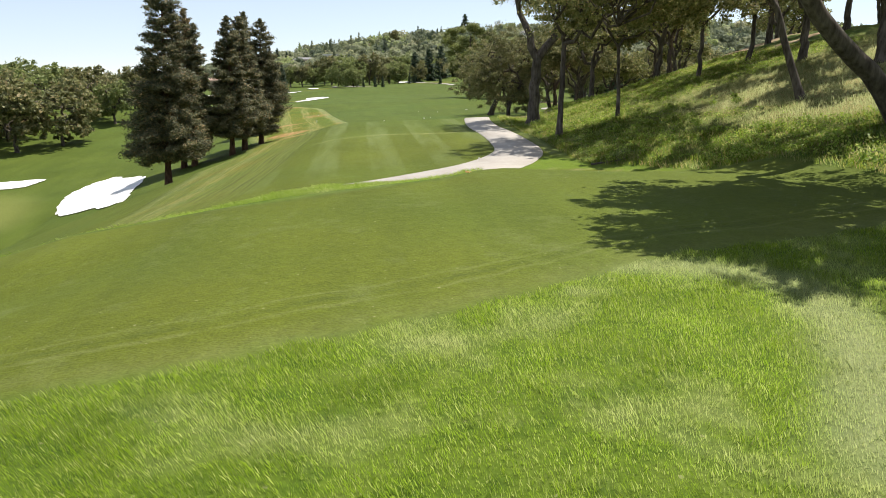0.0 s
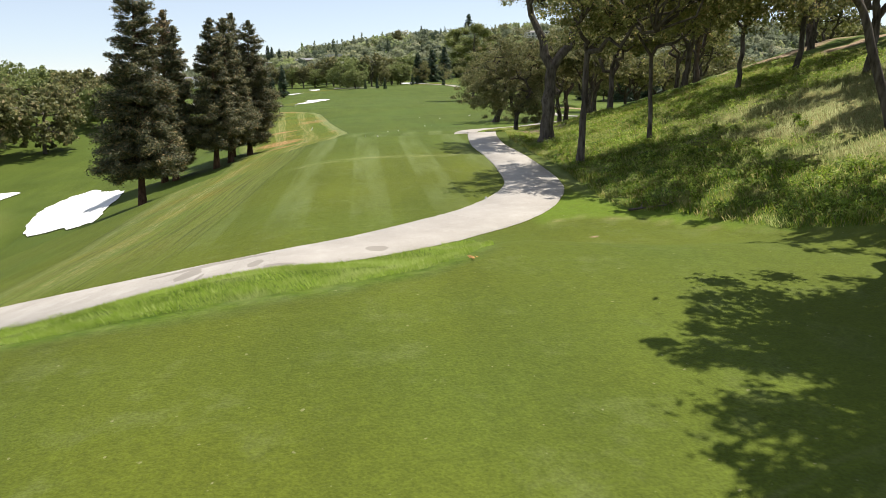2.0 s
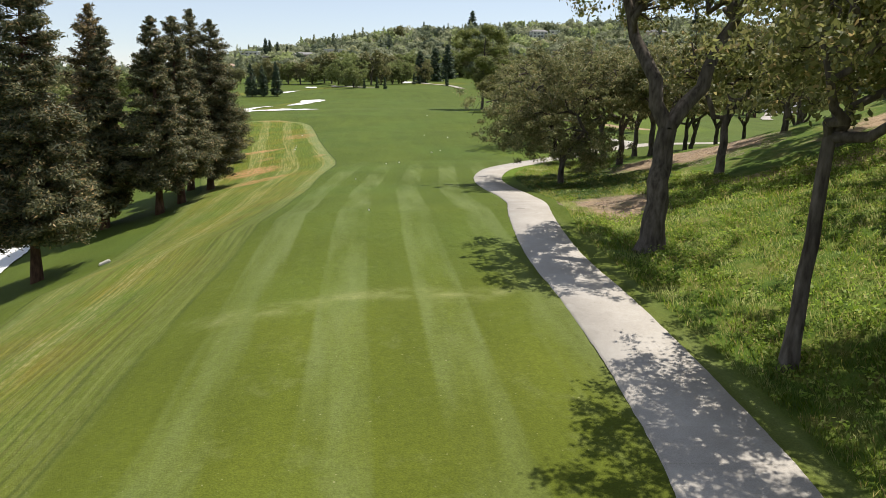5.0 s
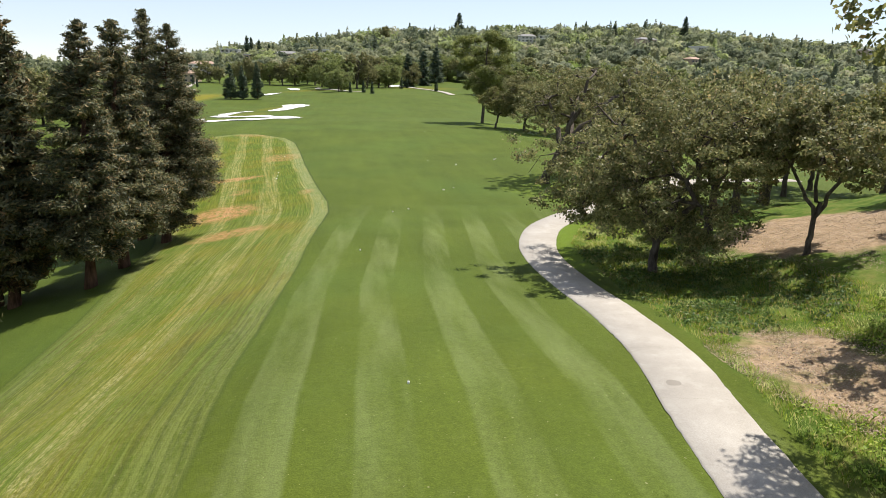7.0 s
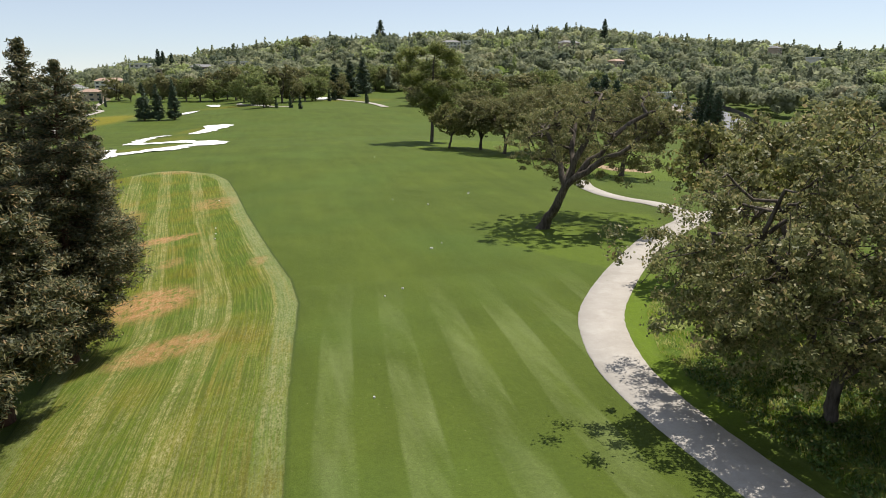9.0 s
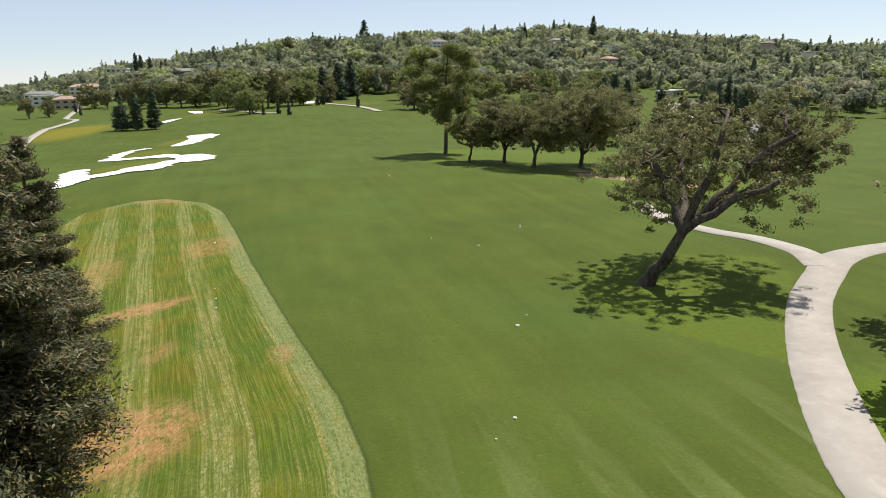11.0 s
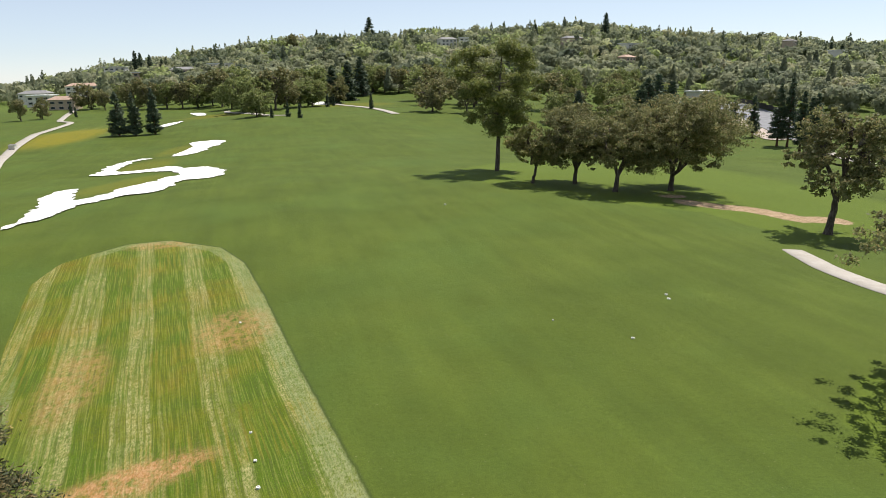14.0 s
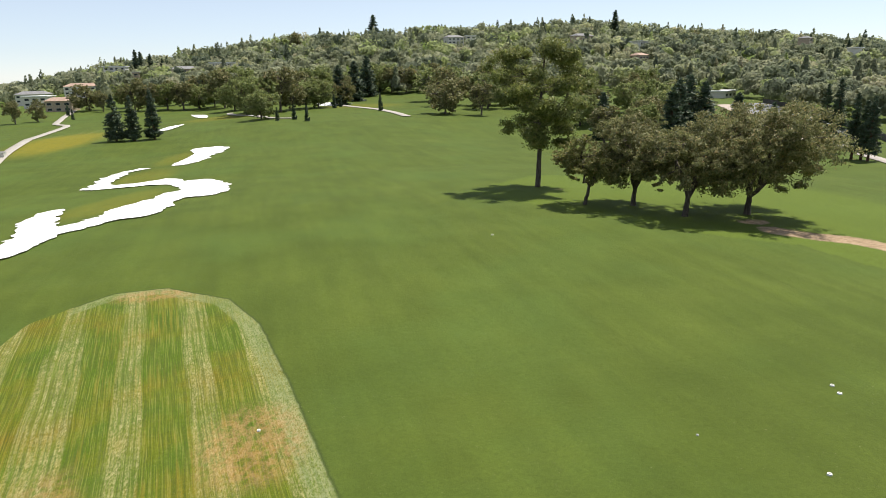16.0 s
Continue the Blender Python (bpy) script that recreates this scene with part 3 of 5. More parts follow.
# ---- cart path ----
def build_path(knots, label, lift=0.0):
    """A concrete ribbon of slabs with open joints."""
    root = tagged(new("cart_path"), label, "path", kind="structure")
    pts = curve_points(knots, 0.3)
    tan = np.gradient(pts[:, :2], axis=0)
    tan /= np.linalg.norm(tan, axis=1, keepdims=True)
    nor = np.stack([-tan[:, 1], tan[:, 0]], 1)
    r = rng(5)
    w = pts[:, 2] / 2
    left = pts[:, :2] + nor * (w + r.normal(0, 0.012, len(w)))[:, None]
    right = pts[:, :2] - nor * (w + r.normal(0, 0.012, len(w)))[:, None]
    for i in range(0, len(pts) - 1, 15):
        j = min(i + 15, len(pts) - 1)
        vs, fs = [], []
        for k in range(i, j + 1):
            sh = 0.0015 * tan[k] if k == i else (-0.0015 * tan[k] if k == j else 0 * tan[k])
            row = [left[k] + sh, left[k] * 0.98 + right[k] * 0.02 + sh, (left[k] + right[k]) / 2 + sh, right[k] * 0.98 + left[k] * 0.02 + sh, right[k] + sh]
            for m, p in enumerate(row):
                edge = m in (0, 4)
                vs.append((p[0], p[1], float(land(p[0], p[1])) + lift + (0.01 if edge else 0.085 if m == 2 else 0.075)))
        for k in range(j - i):
            for m in range(4):
                a = k * 5 + m
                fs.append((a, a + 5, a + 6, a + 1))
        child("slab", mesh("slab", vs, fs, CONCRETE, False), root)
    return root


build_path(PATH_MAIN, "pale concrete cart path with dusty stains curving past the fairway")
build_path(PATH_BRANCH, "pale concrete cart path branching off beside the lone oak", 0.014)
build_path([(-66, 272, 2.8), (-71.6, 295, 2.8), (-77.8, 330, 2.8), (-81.7, 376, 2.8), (-84.5, 425, 2.8), (-92, 440, 2.8), (-96, 462, 2.8), (-102, 500, 2.8), (-107, 540, 2.8)], "pale cart path winding along the far side of the course", 0.2)
build_path([(34, 470, 3.4), (38, 450, 3.4), (45, 426, 3.4), (48, 396, 3.4), (48.5, 370, 3.4)], "pale cart path near the far green", 0.2)
build_path([(-20, 452, 3), (-18.5, 438, 3), (-9, 414, 3), (-2, 388, 3), (6, 382, 3)], "pale cart path round the far mound", 0.2)
build_path([(170, 290, 2.8), (154, 270, 2.8), (140, 249, 2.8), (123, 223, 2.8), (114, 207, 2.8)], "pale cart path below the spruces", 0.15)


# ---- bunkers ----
from mathutils.geometry import delaunay_2d_cdt


def sand_sheet(name, outline, label, lift=0.1, step=2.0, ragged=0.35, mat=None, category="bunker"):
    """Ground lying within an outline, with a ragged edge and a slightly hollow middle."""
    r = rng(int(abs(outline[0][0] * 13 + outline[0][1] * 7)))
    o = curve_points([(*p, 0) for p in [*outline, outline[0]]], max(0.6, step * 0.4))[:, :2]
    jag = r.normal(0, ragged, o.shape)
    o = o + (jag + np.roll(jag, 1, 0) + np.roll(jag, 2, 0)) * 0.28
    lo, hi = o.min(0), o.max(0)
    gx, gy = np.meshgrid(np.arange(lo[0], hi[0], step), np.arange(lo[1], hi[1], step))
    keep = inside(gx.ravel(), gy.ravel(), o)
    g = np.stack([gx.ravel(), gy.ravel()], 1)[keep]
    d = np.min(np.linalg.norm(g[:, None] - o[None], axis=2), axis=1) if len(g) else np.zeros(0)
    g, d = g[d > step * 0.35], d[d > step * 0.35]
    pts = [Vector(p) for p in np.vstack([o, g])]
    ring = [list(range(len(o)))]
    vs, es, fs, *_ = delaunay_2d_cdt(pts, [], ring, 1, 1e-5)
    xy = np.array([tuple(v) for v in vs])
    de = np.min(np.linalg.norm(xy[:, None] - o[None], axis=2), axis=1)
    z = land(xy[:, 0], xy[:, 1]) + lift - 0.05 * smooth(0.3, 2.5, de) + r.normal(0, 0.015, len(xy))
    me = mesh(name, np.c_[xy, z], [tuple(q) for q in fs], mat or SAND, True)
    return tagged(new(name, me), label, category, kind="structure")


sand_sheet("sand_bunker", [(-36.6, 183), (-33.9, 188.3), (-33.2, 192.5), (-32.5, 197), (-31.6, 199.6), (-27.5, 203.7), (-22.3, 209.4), (-21.5, 219.4), (-20.3, 223.8), (-16, 225.4), (-14, 236.9), (-18.4, 250.7), (-22.8, 252.6), (-26, 257.3), (-31.7, 255.2),
                           (-36.7, 255), (-37.3, 266.5), (-36.3, 274.8), (-33.7, 278), (-36.6, 278.9), (-40.8, 269.9), (-40.9, 255), (-41.2, 250.7), (-36.1, 250), (-29, 250.5), (-25.6, 247.8), (-22.6, 237.2), (-25.1, 231.8), (-25.6, 226), (-29.5, 217.8), (-30.4, 207.7),
                           (-32.6, 203.8), (-34.3, 205.9), (-36.9, 221.4), (-39.6, 219.3), (-39.3, 209.5), (-37.7, 202.8), (-36.8, 195.2)],
           "large winding white sand bunker with grassy tongues", lift=0.16, ragged=0.7)
sand_sheet("sand_bunker", [(-28.4, 280), (-25.2, 280.4), (-22.3, 285.7), (-20.1, 295), (-16.3, 312.3), (-22, 316), (-26.4, 312.6), (-25.1, 305.6), (-25.9, 296.5)], "small white sand bunker beyond the winding one", lift=0.16, ragged=0.7)
sand_sheet("sand_bunker", [(-26.9, 75.9), (-28.6, 82.4), (-29.7, 92), (-34, 98), (-38.6, 103), (-40.4, 95), (-39.5, 88), (-37.2, 82.5), (-33, 80), (-30.2, 77.2)], "white sand bunker below the tall redwood", lift=0.1, step=1.2)
sand_sheet("sand_bunker", [(-55, 103.5), (-48.2, 104.3), (-49.6, 99.4), (-55, 98)], "white sand bunker beside the lower green", lift=0.12)
sand_sheet("sand_bunker", [(-39, 468), (-31, 455), (-29.5, 435), (-34.5, 443)], "small white sand bunker far down the course", lift=0.3)
sand_sheet("sand_bunker", [(25, 490), (34.5, 490), (32, 463), (23.7, 465)], "white sand bunker by the far green", lift=0.3)
sand_sheet("sand_bunker", [(-43.5, 378), (-40, 378), (-36.5, 405), (-41.5, 396)], "narrow white sand bunker behind the three spruces", lift=0.3)


# ---- trees ----
def tube(points, radii, sides=8):
    """Rings round a line of points; returns places and faces."""
    points, n = np.asarray(points, float), len(points)
    d = np.gradient(points, axis=0)
    d /= np.linalg.norm(d, axis=1, keepdims=True) + 1e-9
    whole = points[-1] - points[0]
    ref = np.array([[1.0, 0, 0]]) if abs(whole[2]) > 0.7 * np.linalg.norm(whole) else np.array([[0, 0, 1.0]])
    a = np.cross(d, ref)
    a /= np.linalg.norm(a, axis=1, keepdims=True) + 1e-9
    b = np.cross(d, a)
    th = np.linspace(0, 2 * math.pi, sides, endpoint=False)
    v = points[:, None] + np.asarray(radii)[:, None, None] * (np.cos(th)[None, :, None] * a[:, None] + np.sin(th)[None, :, None] * b[:, None])
    i, j = np.meshgrid(np.arange(n - 1), np.arange(sides), indexing="ij")
    k = (j + 1) % sides
    f = np.stack([i * sides + j, i * sides + k, (i + 1) * sides + k, (i + 1) * sides + j], -1).reshape(-1, 4)
    return v.reshape(-1, 3), f


def joined(pieces):
    vs, fs, n = [], [], 0
    for v, f in pieces:
        vs.append(v)
        fs.append(f + n)
        n += len(v)
    return np.vstack(vs), np.vstack(fs)


def leaves(centres, size, r, flat=0.5, slim=0.55, dirs=None, facing=None, loose=0.6):
    """A small pointed blade at each centre, lying along dirs or turned towards facing."""
    n = len(centres)
    if facing is not None:
        nr = facing / (np.linalg.norm(facing, axis=1, keepdims=True) + 1e-9) + r.normal(size=(n, 3)) * loose
        a = np.cross(nr, r.normal(size=(n, 3)) if dirs is None else np.cross(dirs + r.normal(size=(n, 3)) * 0.5, nr))
    else:
        a = r.normal(size=(n, 3)) if dirs is None else dirs + r.normal(size=(n, 3)) * 0.7
        a[:, 2] *= flat
        nr = r.normal(size=(n, 3))
    a /= np.linalg.norm(a, axis=1, keepdims=True) + 1e-9
    b = np.cross(a, nr)
    b /= np.linalg.norm(b, axis=1, keepdims=True) + 1e-9
    s = (size * r.uniform(0.6, 1.35, n))[:, None]
    c = np.asarray(centres)
    fold = np.cross(a, b) * s * 0.18
    v = np.stack([c - a * s, c + b * s * slim + fold, c + a * s, c - b * s * slim + fold], 1).reshape(-1, 3)
    f = np.arange(4 * n).reshape(n, 4)
    return v, f


def wiggle(p, q, r, sag=0.0, amp=0.12, n=6):
    """A slightly crooked line from p to q."""
    t = np.linspace(0, 1, n)[:, None]
    p, q = np.asarray(p, float), np.asarray(q, float)
    ln = np.linalg.norm(q - p)
    off = r.normal(0, amp * ln * 0.5, (n, 3)) * np.sin(np.pi * t)
    off[:, 2] += sag * ln * np.sin(np.pi * t[:, 0])
    return p + (q - p) * t + off


def oak(x, y, height, spread, seed, label, trunk_r=0.35, fork=0.3, lean=(0, 0), stems=3, crown=(0, 0), n_leaf=9000, leaf=0.17, lobes=26, leaf_mat=None, low=0.38, hang=0.0, group="", z=None, under=-0.55, limbs=(), crook=0.035, clump=1.0):
    """A broad tree: crooked trunk, forking limbs and a crown of many leaf clumps with gaps."""
    r = rng(seed)
    z0 = float(land(x, y)) if z is None else z
    root = tagged(new("oak_tree"), label, "tree", group)
    root.location = (x, y, z0)
    top = np.array([lean[0], lean[1], height * fork])
    pieces = []
    base = wiggle((0, 0, -0.3), top, r, 0, crook, 8)
    rad = np.linspace(1.0, 0.72, 8) * trunk_r
    rad[0] *= 1.5
    rad[1] *= 1.12
    pieces.append(tube(base, rad, 12))
    cx, cy = top[0] + crown[0], top[1] + crown[1]
    mid = height * (1 + low) / 2
    half = height * (1 - low) / 2
    # lobes of the crown
    cen = []
    while len(cen) < lobes:
        d = r.normal(size=3)
        d /= np.linalg.norm(d)
        if d[2] < under:
            continue
        k = r.uniform(0.3, 1.08) ** 0.6
        c = np.array([cx + d[0] * spread * 0.5 * k * 0.86, cy + d[1] * spread * 0.5 * k * 0.86, mid + d[2] * half * 0.82 * k - hang * abs(k) * r.uniform(0, 1)])
        cen.append(c)
    cen = np.array(cen)
    lob_r = r.uniform(0.085, 0.2, lobes) * spread
    # limbs
    ang0 = r.uniform(0, 6.28)
    forks = []
    for i in range(stems):
        a = ang0 + i * 2 * math.pi / stems + r.normal(0, 0.3)
        tip = np.array([cx * 0.6 + top[0] * 0.4 + math.cos(a) * spread * 0.2, cy * 0.6 + top[1] * 0.4 + math.sin(a) * spread * 0.2, height * r.uniform(0.55, 0.68)])
        if limbs:
            tip = np.array(limbs[i])
        ln = wiggle(base[-1], tip, r, 0.02, 0.14 if not limbs else 0.07, 7)
        pieces.append(tube(ln, np.linspace(0.68, 0.34, 7) * trunk_r, 8))
        forks.append(ln)
    fp = np.vstack([f[2:] for f in forks])
    for c, lr in zip(cen, lob_r):
        s = fp[np.argmin(np.linalg.norm(fp - c, axis=1) + r.uniform(0, 1.0, len(fp)))]
        ln = wiggle(s, c, r, 0.05, 0.2, 6)
        pieces.append(tube(ln, np.linspace(0.3, 0.07, 6) * trunk_r + 0.014, 5))
        for _ in range(3):
            q = r.normal(size=3)
            q = c + q / np.linalg.norm(q) * lr * r.uniform(0.3, 0.8)
            pieces.append(tube(wiggle(ln[3], q, r, 0.0, 0.2, 4), np.linspace(0.08, 0.02, 4) * trunk_r + 0.008, 4))
    v, f = joined(pieces)
    child("trunk", mesh("trunk", v, f, OAK_BARK, True), root, "furrowed grey-brown trunk and limbs")
    # sub-clumps in each lobe, leaves in each sub-clump, facing outwards
    per = n_leaf / (lob_r ** 2).sum()
    pts, out = [], []
    for c, lr in zip(cen, lob_r):
        subs = max(7, int(20 * (lr / lob_r.mean()) ** 2))
        d = r.normal(size=(subs, 3))
        d /= np.linalg.norm(d, axis=1, keepdims=True)
        sc = c + d * lr * r.uniform(0.4, 1.12, (subs, 1)) * (1, 1, 0.75)
        m = int(per * lr ** 2 / subs)
        for q in sc:
            g = r.normal(size=(m, 3)) * lr * clump * r.uniform(0.07, 0.16) * (1, 1, 0.62)
            pts.append(q + g)
            out.append(0.55 * (q - c) / lr + 0.9 * g / (lr * clump * 0.12) + (0, 0, 0.55))
    pts, out = np.vstack(pts), np.vstack(out)
    v, f = leaves(pts, leaf, r, facing=out, loose=0.75)
    child("crown", mesh("crown", v, f, leaf_mat or OAK_LEAF, False), root)
    return root


def conifer(x, y, height, width, seed, label, bare=0.08, n_leaf=14000, leaf=0.3, leaf_mat=None, group="", trunk_r=0.35, full=0.78, lean=(0, 0), z=None):
    """A tall conical tree: straight trunk, drooping boughs in tiers, tufts of needle sprays along each bough."""
    r = rng(seed)
    z0 = float(land(x, y)) if z is None else z
    root = tagged(new("conifer_tree"), label, "tree", group)
    root.location = (x, y, z0)
    trunk = wiggle((0, 0, -0.4), (lean[0] + r.normal(0, 0.1), lean[1] + r.normal(0, 0.1), height * 0.985), r, 0, 0.008, 10)
    pieces = [tube(trunk, np.linspace(1, 0.06, 10) * trunk_r * np.r_[1.35, np.ones(9)], 10)]
    pts, dirs, out = [], [], []
    boughs = int(60 + height * 13)
    hs = bare + (1 - bare) * r.uniform(0, 1, boughs) ** 1.05
    lens = []
    for h in hs:
        prof = min(1.0, (1.02 - h) / full) ** 0.66 * (0.72 + 0.28 * smooth(bare, bare + 0.07, h))
        lens.append(max(0.22, width * 0.5 * float(prof) * r.uniform(0.55, 1.12)))
    wsum = sum(l ** 1.4 for l in lens)
    for h, ln in zip(hs, lens):
        a = r.uniform(0, 6.283)
        o = np.array([np.interp(h, np.linspace(0, 1, 10), trunk[:, k]) for k in range(3)])
        droop = r.uniform(-0.3, 0.12) + 0.75 * smooth(0.6, 1.0, h)
        end = o + (math.cos(a) * ln, math.sin(a) * ln, droop * ln)
        line = wiggle(o, end, r, -0.06, 0.04, 5)
        pieces.append(tube(line, np.linspace(0.16, 0.03, 5) * trunk_r * (1.2 - h) + 0.01, 4))
        m = max(10, int(n_leaf * ln ** 1.4 / wsum))
        tufts = max(3, int(ln * 4.5))
        t = r.uniform(0.2, 1.0, tufts) ** 0.7
        side = r.normal(0, 0.2, tufts) * ln * (1.1 - t)
        p = np.stack([np.interp(t * 4, np.arange(5), line[:, i]) for i in range(3)], 1)
        p += np.c_[-math.sin(a) * side, math.cos(a) * side, -np.abs(side) * 0.25 + r.normal(0, 0.04, tufts) * ln]
        k = r.integers(0, tufts, m)
        g = r.normal(size=(m, 3)) * (0.1 + 0.06 * ln) * (1, 1, 0.5)
        q = p[k] + g
        pts.append(q)
        dirs.append(np.tile((math.cos(a), math.sin(a), 0.2), (m, 1)) + np.c_[-math.sin(a) * np.sign(side[k]), math.cos(a) * np.sign(side[k]), 0 * side[k]] * 0.6)
        out.append(np.tile((math.cos(a) * 0.35, math.sin(a) * 0.35, 0.7), (m, 1)) + g * (1.2, 1.2, 3.0) / (0.1 + 0.06 * ln) * 0.4)
    # leader
    m = int(n_leaf * 0.008)
    pts.append(np.c_[trunk[-1, :2] + r.normal(0, 0.1, (m, 2)), height * r.uniform(0.95, 1.0, m)])
    dirs.append(np.tile((0.0, 0.0, 1.0), (m, 1)))
    out.append(r.normal(size=(m, 3)))
    v, f = joined(pieces)
    child("trunk", mesh("trunk", v, f, FIR_BARK, True), root, "straight reddish trunk with boughs")
    v, f = leaves(np.vstack(pts), leaf, r, 0.8, 0.26, np.vstack(dirs), np.vstack(out), 0.55)
    child("crown", mesh("crown", v, f, leaf_mat or FIR_LEAF, False), root)
    return root


def pine(x, y, height, width, seed, label):
    """A tall pine: straight trunk, level boughs, needle clumps towards their ends."""
    r = rng(seed)
    root = tagged(new("pine_tree"), label, "tree")
    root.location = (x, y, float(land(x, y)))
    trunk = wiggle((0, 0, -0.4), (0.9, 0.3, height * 0.95), r, 0, 0.02, 10)
    pieces = [tube(trunk, np.linspace(0.42, 0.07, 10), 10)]
    pts, out = [], []
    for i in range(42):
        h = 0.3 + 0.68 * ((i + r.uniform(0, 1)) / 42) ** 0.8
        a = r.uniform(0, 6.283)
        ln = width * 0.5 * np.interp(h, [0.3, 0.36, 0.46, 0.56, 0.72, 0.86, 0.94, 1.0], [0.35, 0.6, 0.55, 0.95, 1.0, 0.85, 0.55, 0.2]) * r.uniform(0.5, 1.15)
        p0 = np.array([np.interp(h * 0.98, np.linspace(0, 1, 10), trunk[:, k]) for k in range(3)])
        p1 = p0 + np.array([math.cos(a) * ln, math.sin(a) * ln, ln * r.uniform(-0.1, 0.35)])
        line = wiggle(p0, p1, r, -0.04, 0.12, 6)
        pieces.append(tube(line, np.linspace(0.1, 0.025, 6) * (1.25 - h), 5))
        for t in r.uniform(0.5, 1.0, 5):
            c = np.array([np.interp(t * 5, np.arange(6), line[:, k]) for k in range(3)]) + r.normal(0, 0.4, 3)
            twig = wiggle(line[2], c, r, 0, 0.15, 4)
            pieces.append(tube(twig, np.linspace(0.03, 0.012, 4), 4))
            g = r.normal(size=(280, 3)) * r.uniform(0.38, 0.75) * (1, 1, 0.55)
            pts.append(c + g)
            out.append(g + (0, 0, 0.35))
    v, f = joined(pieces)
    child("trunk", mesh("trunk", v, f, OAK_BARK, True), root, "dark straight trunk with level boughs")
    v, f = leaves(np.vstack(pts), 0.21, r, 0.7, 0.4, None, np.vstack(out), 0.6)
    child("crown", mesh("crown", v, f, PINE_LEAF, False), root)
    return root


RED = "tall dark green coast redwood with rust-tinged foliage on the slope"
ROW = "redwoods beside the dry strip"
conifer(-21.9, 74.6, 23.0, 8.6, 11, RED, 0.16, 84000, 0.17, group=ROW, lean=(1.9, 0.7))
conifer(-24.2, 90.2, 19.8, 7.6, 12, "redwood with browned needles behind the tallest one", 0.1, 50000, 0.19, RUST_LEAF, group=ROW, lean=(2.0, 0.8))
conifer(-22.6, 89.2, 17.6, 6.0, 13, RED, 0.17, 40000, 0.18, group=ROW, lean=(1.6, 0.7))
conifer(-17.7, 89.4, 17.2, 7.0, 14, RED, 0.18, 64000, 0.155, group=ROW, lean=(0.9, 0.4))
conifer(-16.8, 93.5, 17.3, 7.2, 15, RED, 0.18, 64000, 0.155, group=ROW, lean=(0.9, 0.3))
conifer(-18.6, 104.0, 19.4, 6.8, 16, RED, 0.13, 56000, 0.16, group=ROW, lean=(1.6, 0.8))
conifer(-15.6, 100.4, 17.4, 8.4, 17, RED, 0.15, 120000, 0.12, group=ROW, lean=(1.3, 0.2))
conifer(-19.2, 121.4, 14.8, 7.0, 18, "shorter bushy redwood at the end of the row", 0.07, 120000, 0.115, group=ROW, lean=(0.5, 0.2), full=0.85)

oak(13.2, 52.9, 13.5, 11, 21, "big oak with a forked dark trunk beside the cart path", 0.5, 0.37, (0.4, 0.1), 2, (2.2, 1.6), 26000, 0.095, 26, low=0.64, limbs=((-1.0, 2.0, 10.2), (3.4, 0.6, 9.9)))
oak(12.2, 41.8, 11.5, 12, 22, "slender oak on the bank above the cart path", 0.2, 0.5, (0.25, 0.1), 3, (2.6, -2.3), 38000, 0.085, 32, low=0.5, crook=0.008, clump=0.8)
oak(16.4, 42.6, 10.6, 12.5, 23, "thin-trunked oak on the grassy hillside", 0.13, 0.42, (-0.1, 0.2), 2, (0.8, -1.0), 36000, 0.085, 30, low=0.42, crook=0.01, clump=0.8)
oak(25.8, 50.6, 9.6, 11, 24, "oak standing on the crest of the hillside", 0.17, 0.4, (0.1, 0), 3, (0, 0), 20000, 0.1, 24, low=0.38, clump=0.85)
oak(29.6, 50.2, 9.4, 10, 25, "oak standing on the crest of the hillside", 0.19, 0.38, (0.2, 0), 3, (0, 0), 19000, 0.1, 24, low=0.38, clump=0.85)
oak(18.4, 21.0, 10.2, 12.6, 26, "overhanging oak leaning over the tee from the bank", 0.35, 0.4, (-4.6, -0.5), 4, (0.7, -6.0), 95000, 0.1, 62, low=0.5, clump=0.85)
oak(21.6, 31.4, 9.6, 8.0, 27, "oak on the bank shading its grassy foot", 0.2, 0.45, (-1.4, 0.8), 3, (-2.2, 1.0), 20000, 0.095, 20, low=0.55, clump=0.8, crook=0.015)
oak(22.2, 24.6, 9.4, 8.5, 28, "oak on the upper bank behind the overhanging one", 0.22, 0.42, (-0.8, 0.2), 3, (-1.6, 0.2), 26000, 0.095, 24, low=0.5, clump=0.85, crook=0.015)
oak(16.5, 77.6, 11.3, 13.7, 31, "rounded dusty oak shading the cart path", 0.28, 0.16, (0.1, 0), 4, (0.2, 1.2), 90000, 0.085, 46, OAK_LEAF_B, low=0.04, under=-0.95, clump=0.8)
oak(23.6, 74.8, 8.4, 9.0, 32, "small dusty oak on bare earth", 0.17, 0.24, (0.1, 0), 3, (0, 0), 26000, 0.1, 24, OAK_LEAF_B, low=0.3)
oak(21.9, 118.4, 15.0, 19, 33, "lone leaning oak with an open spreading crown", 0.5, 0.3, (1.2, -2.5), 6, (4.8, 2.4), 70000, 0.1, 36, OAK_LEAF_B, low=0.28, under=-0.8, hang=1.8, limbs=((3.5, -3.0, 11.8), (8.0, -4.4, 11.0), (11.0, -3.0, 9.6), (0.2, 0.2, 9.4), (6.0, 5.2, 10.4), (5.4, -6.4, 8.4)), clump=0.62)
GROVE = "oaks standing in a clump beside the fairway"
oak(31.6, 191.0, 9.4, 9.5, 41, "small dark oak at the edge of the clump", 0.25, 0.25, (0.6, 0), 3, (0.3, 0), 24000, 0.14, 26, low=0.14, under=-0.8, group=GROVE)
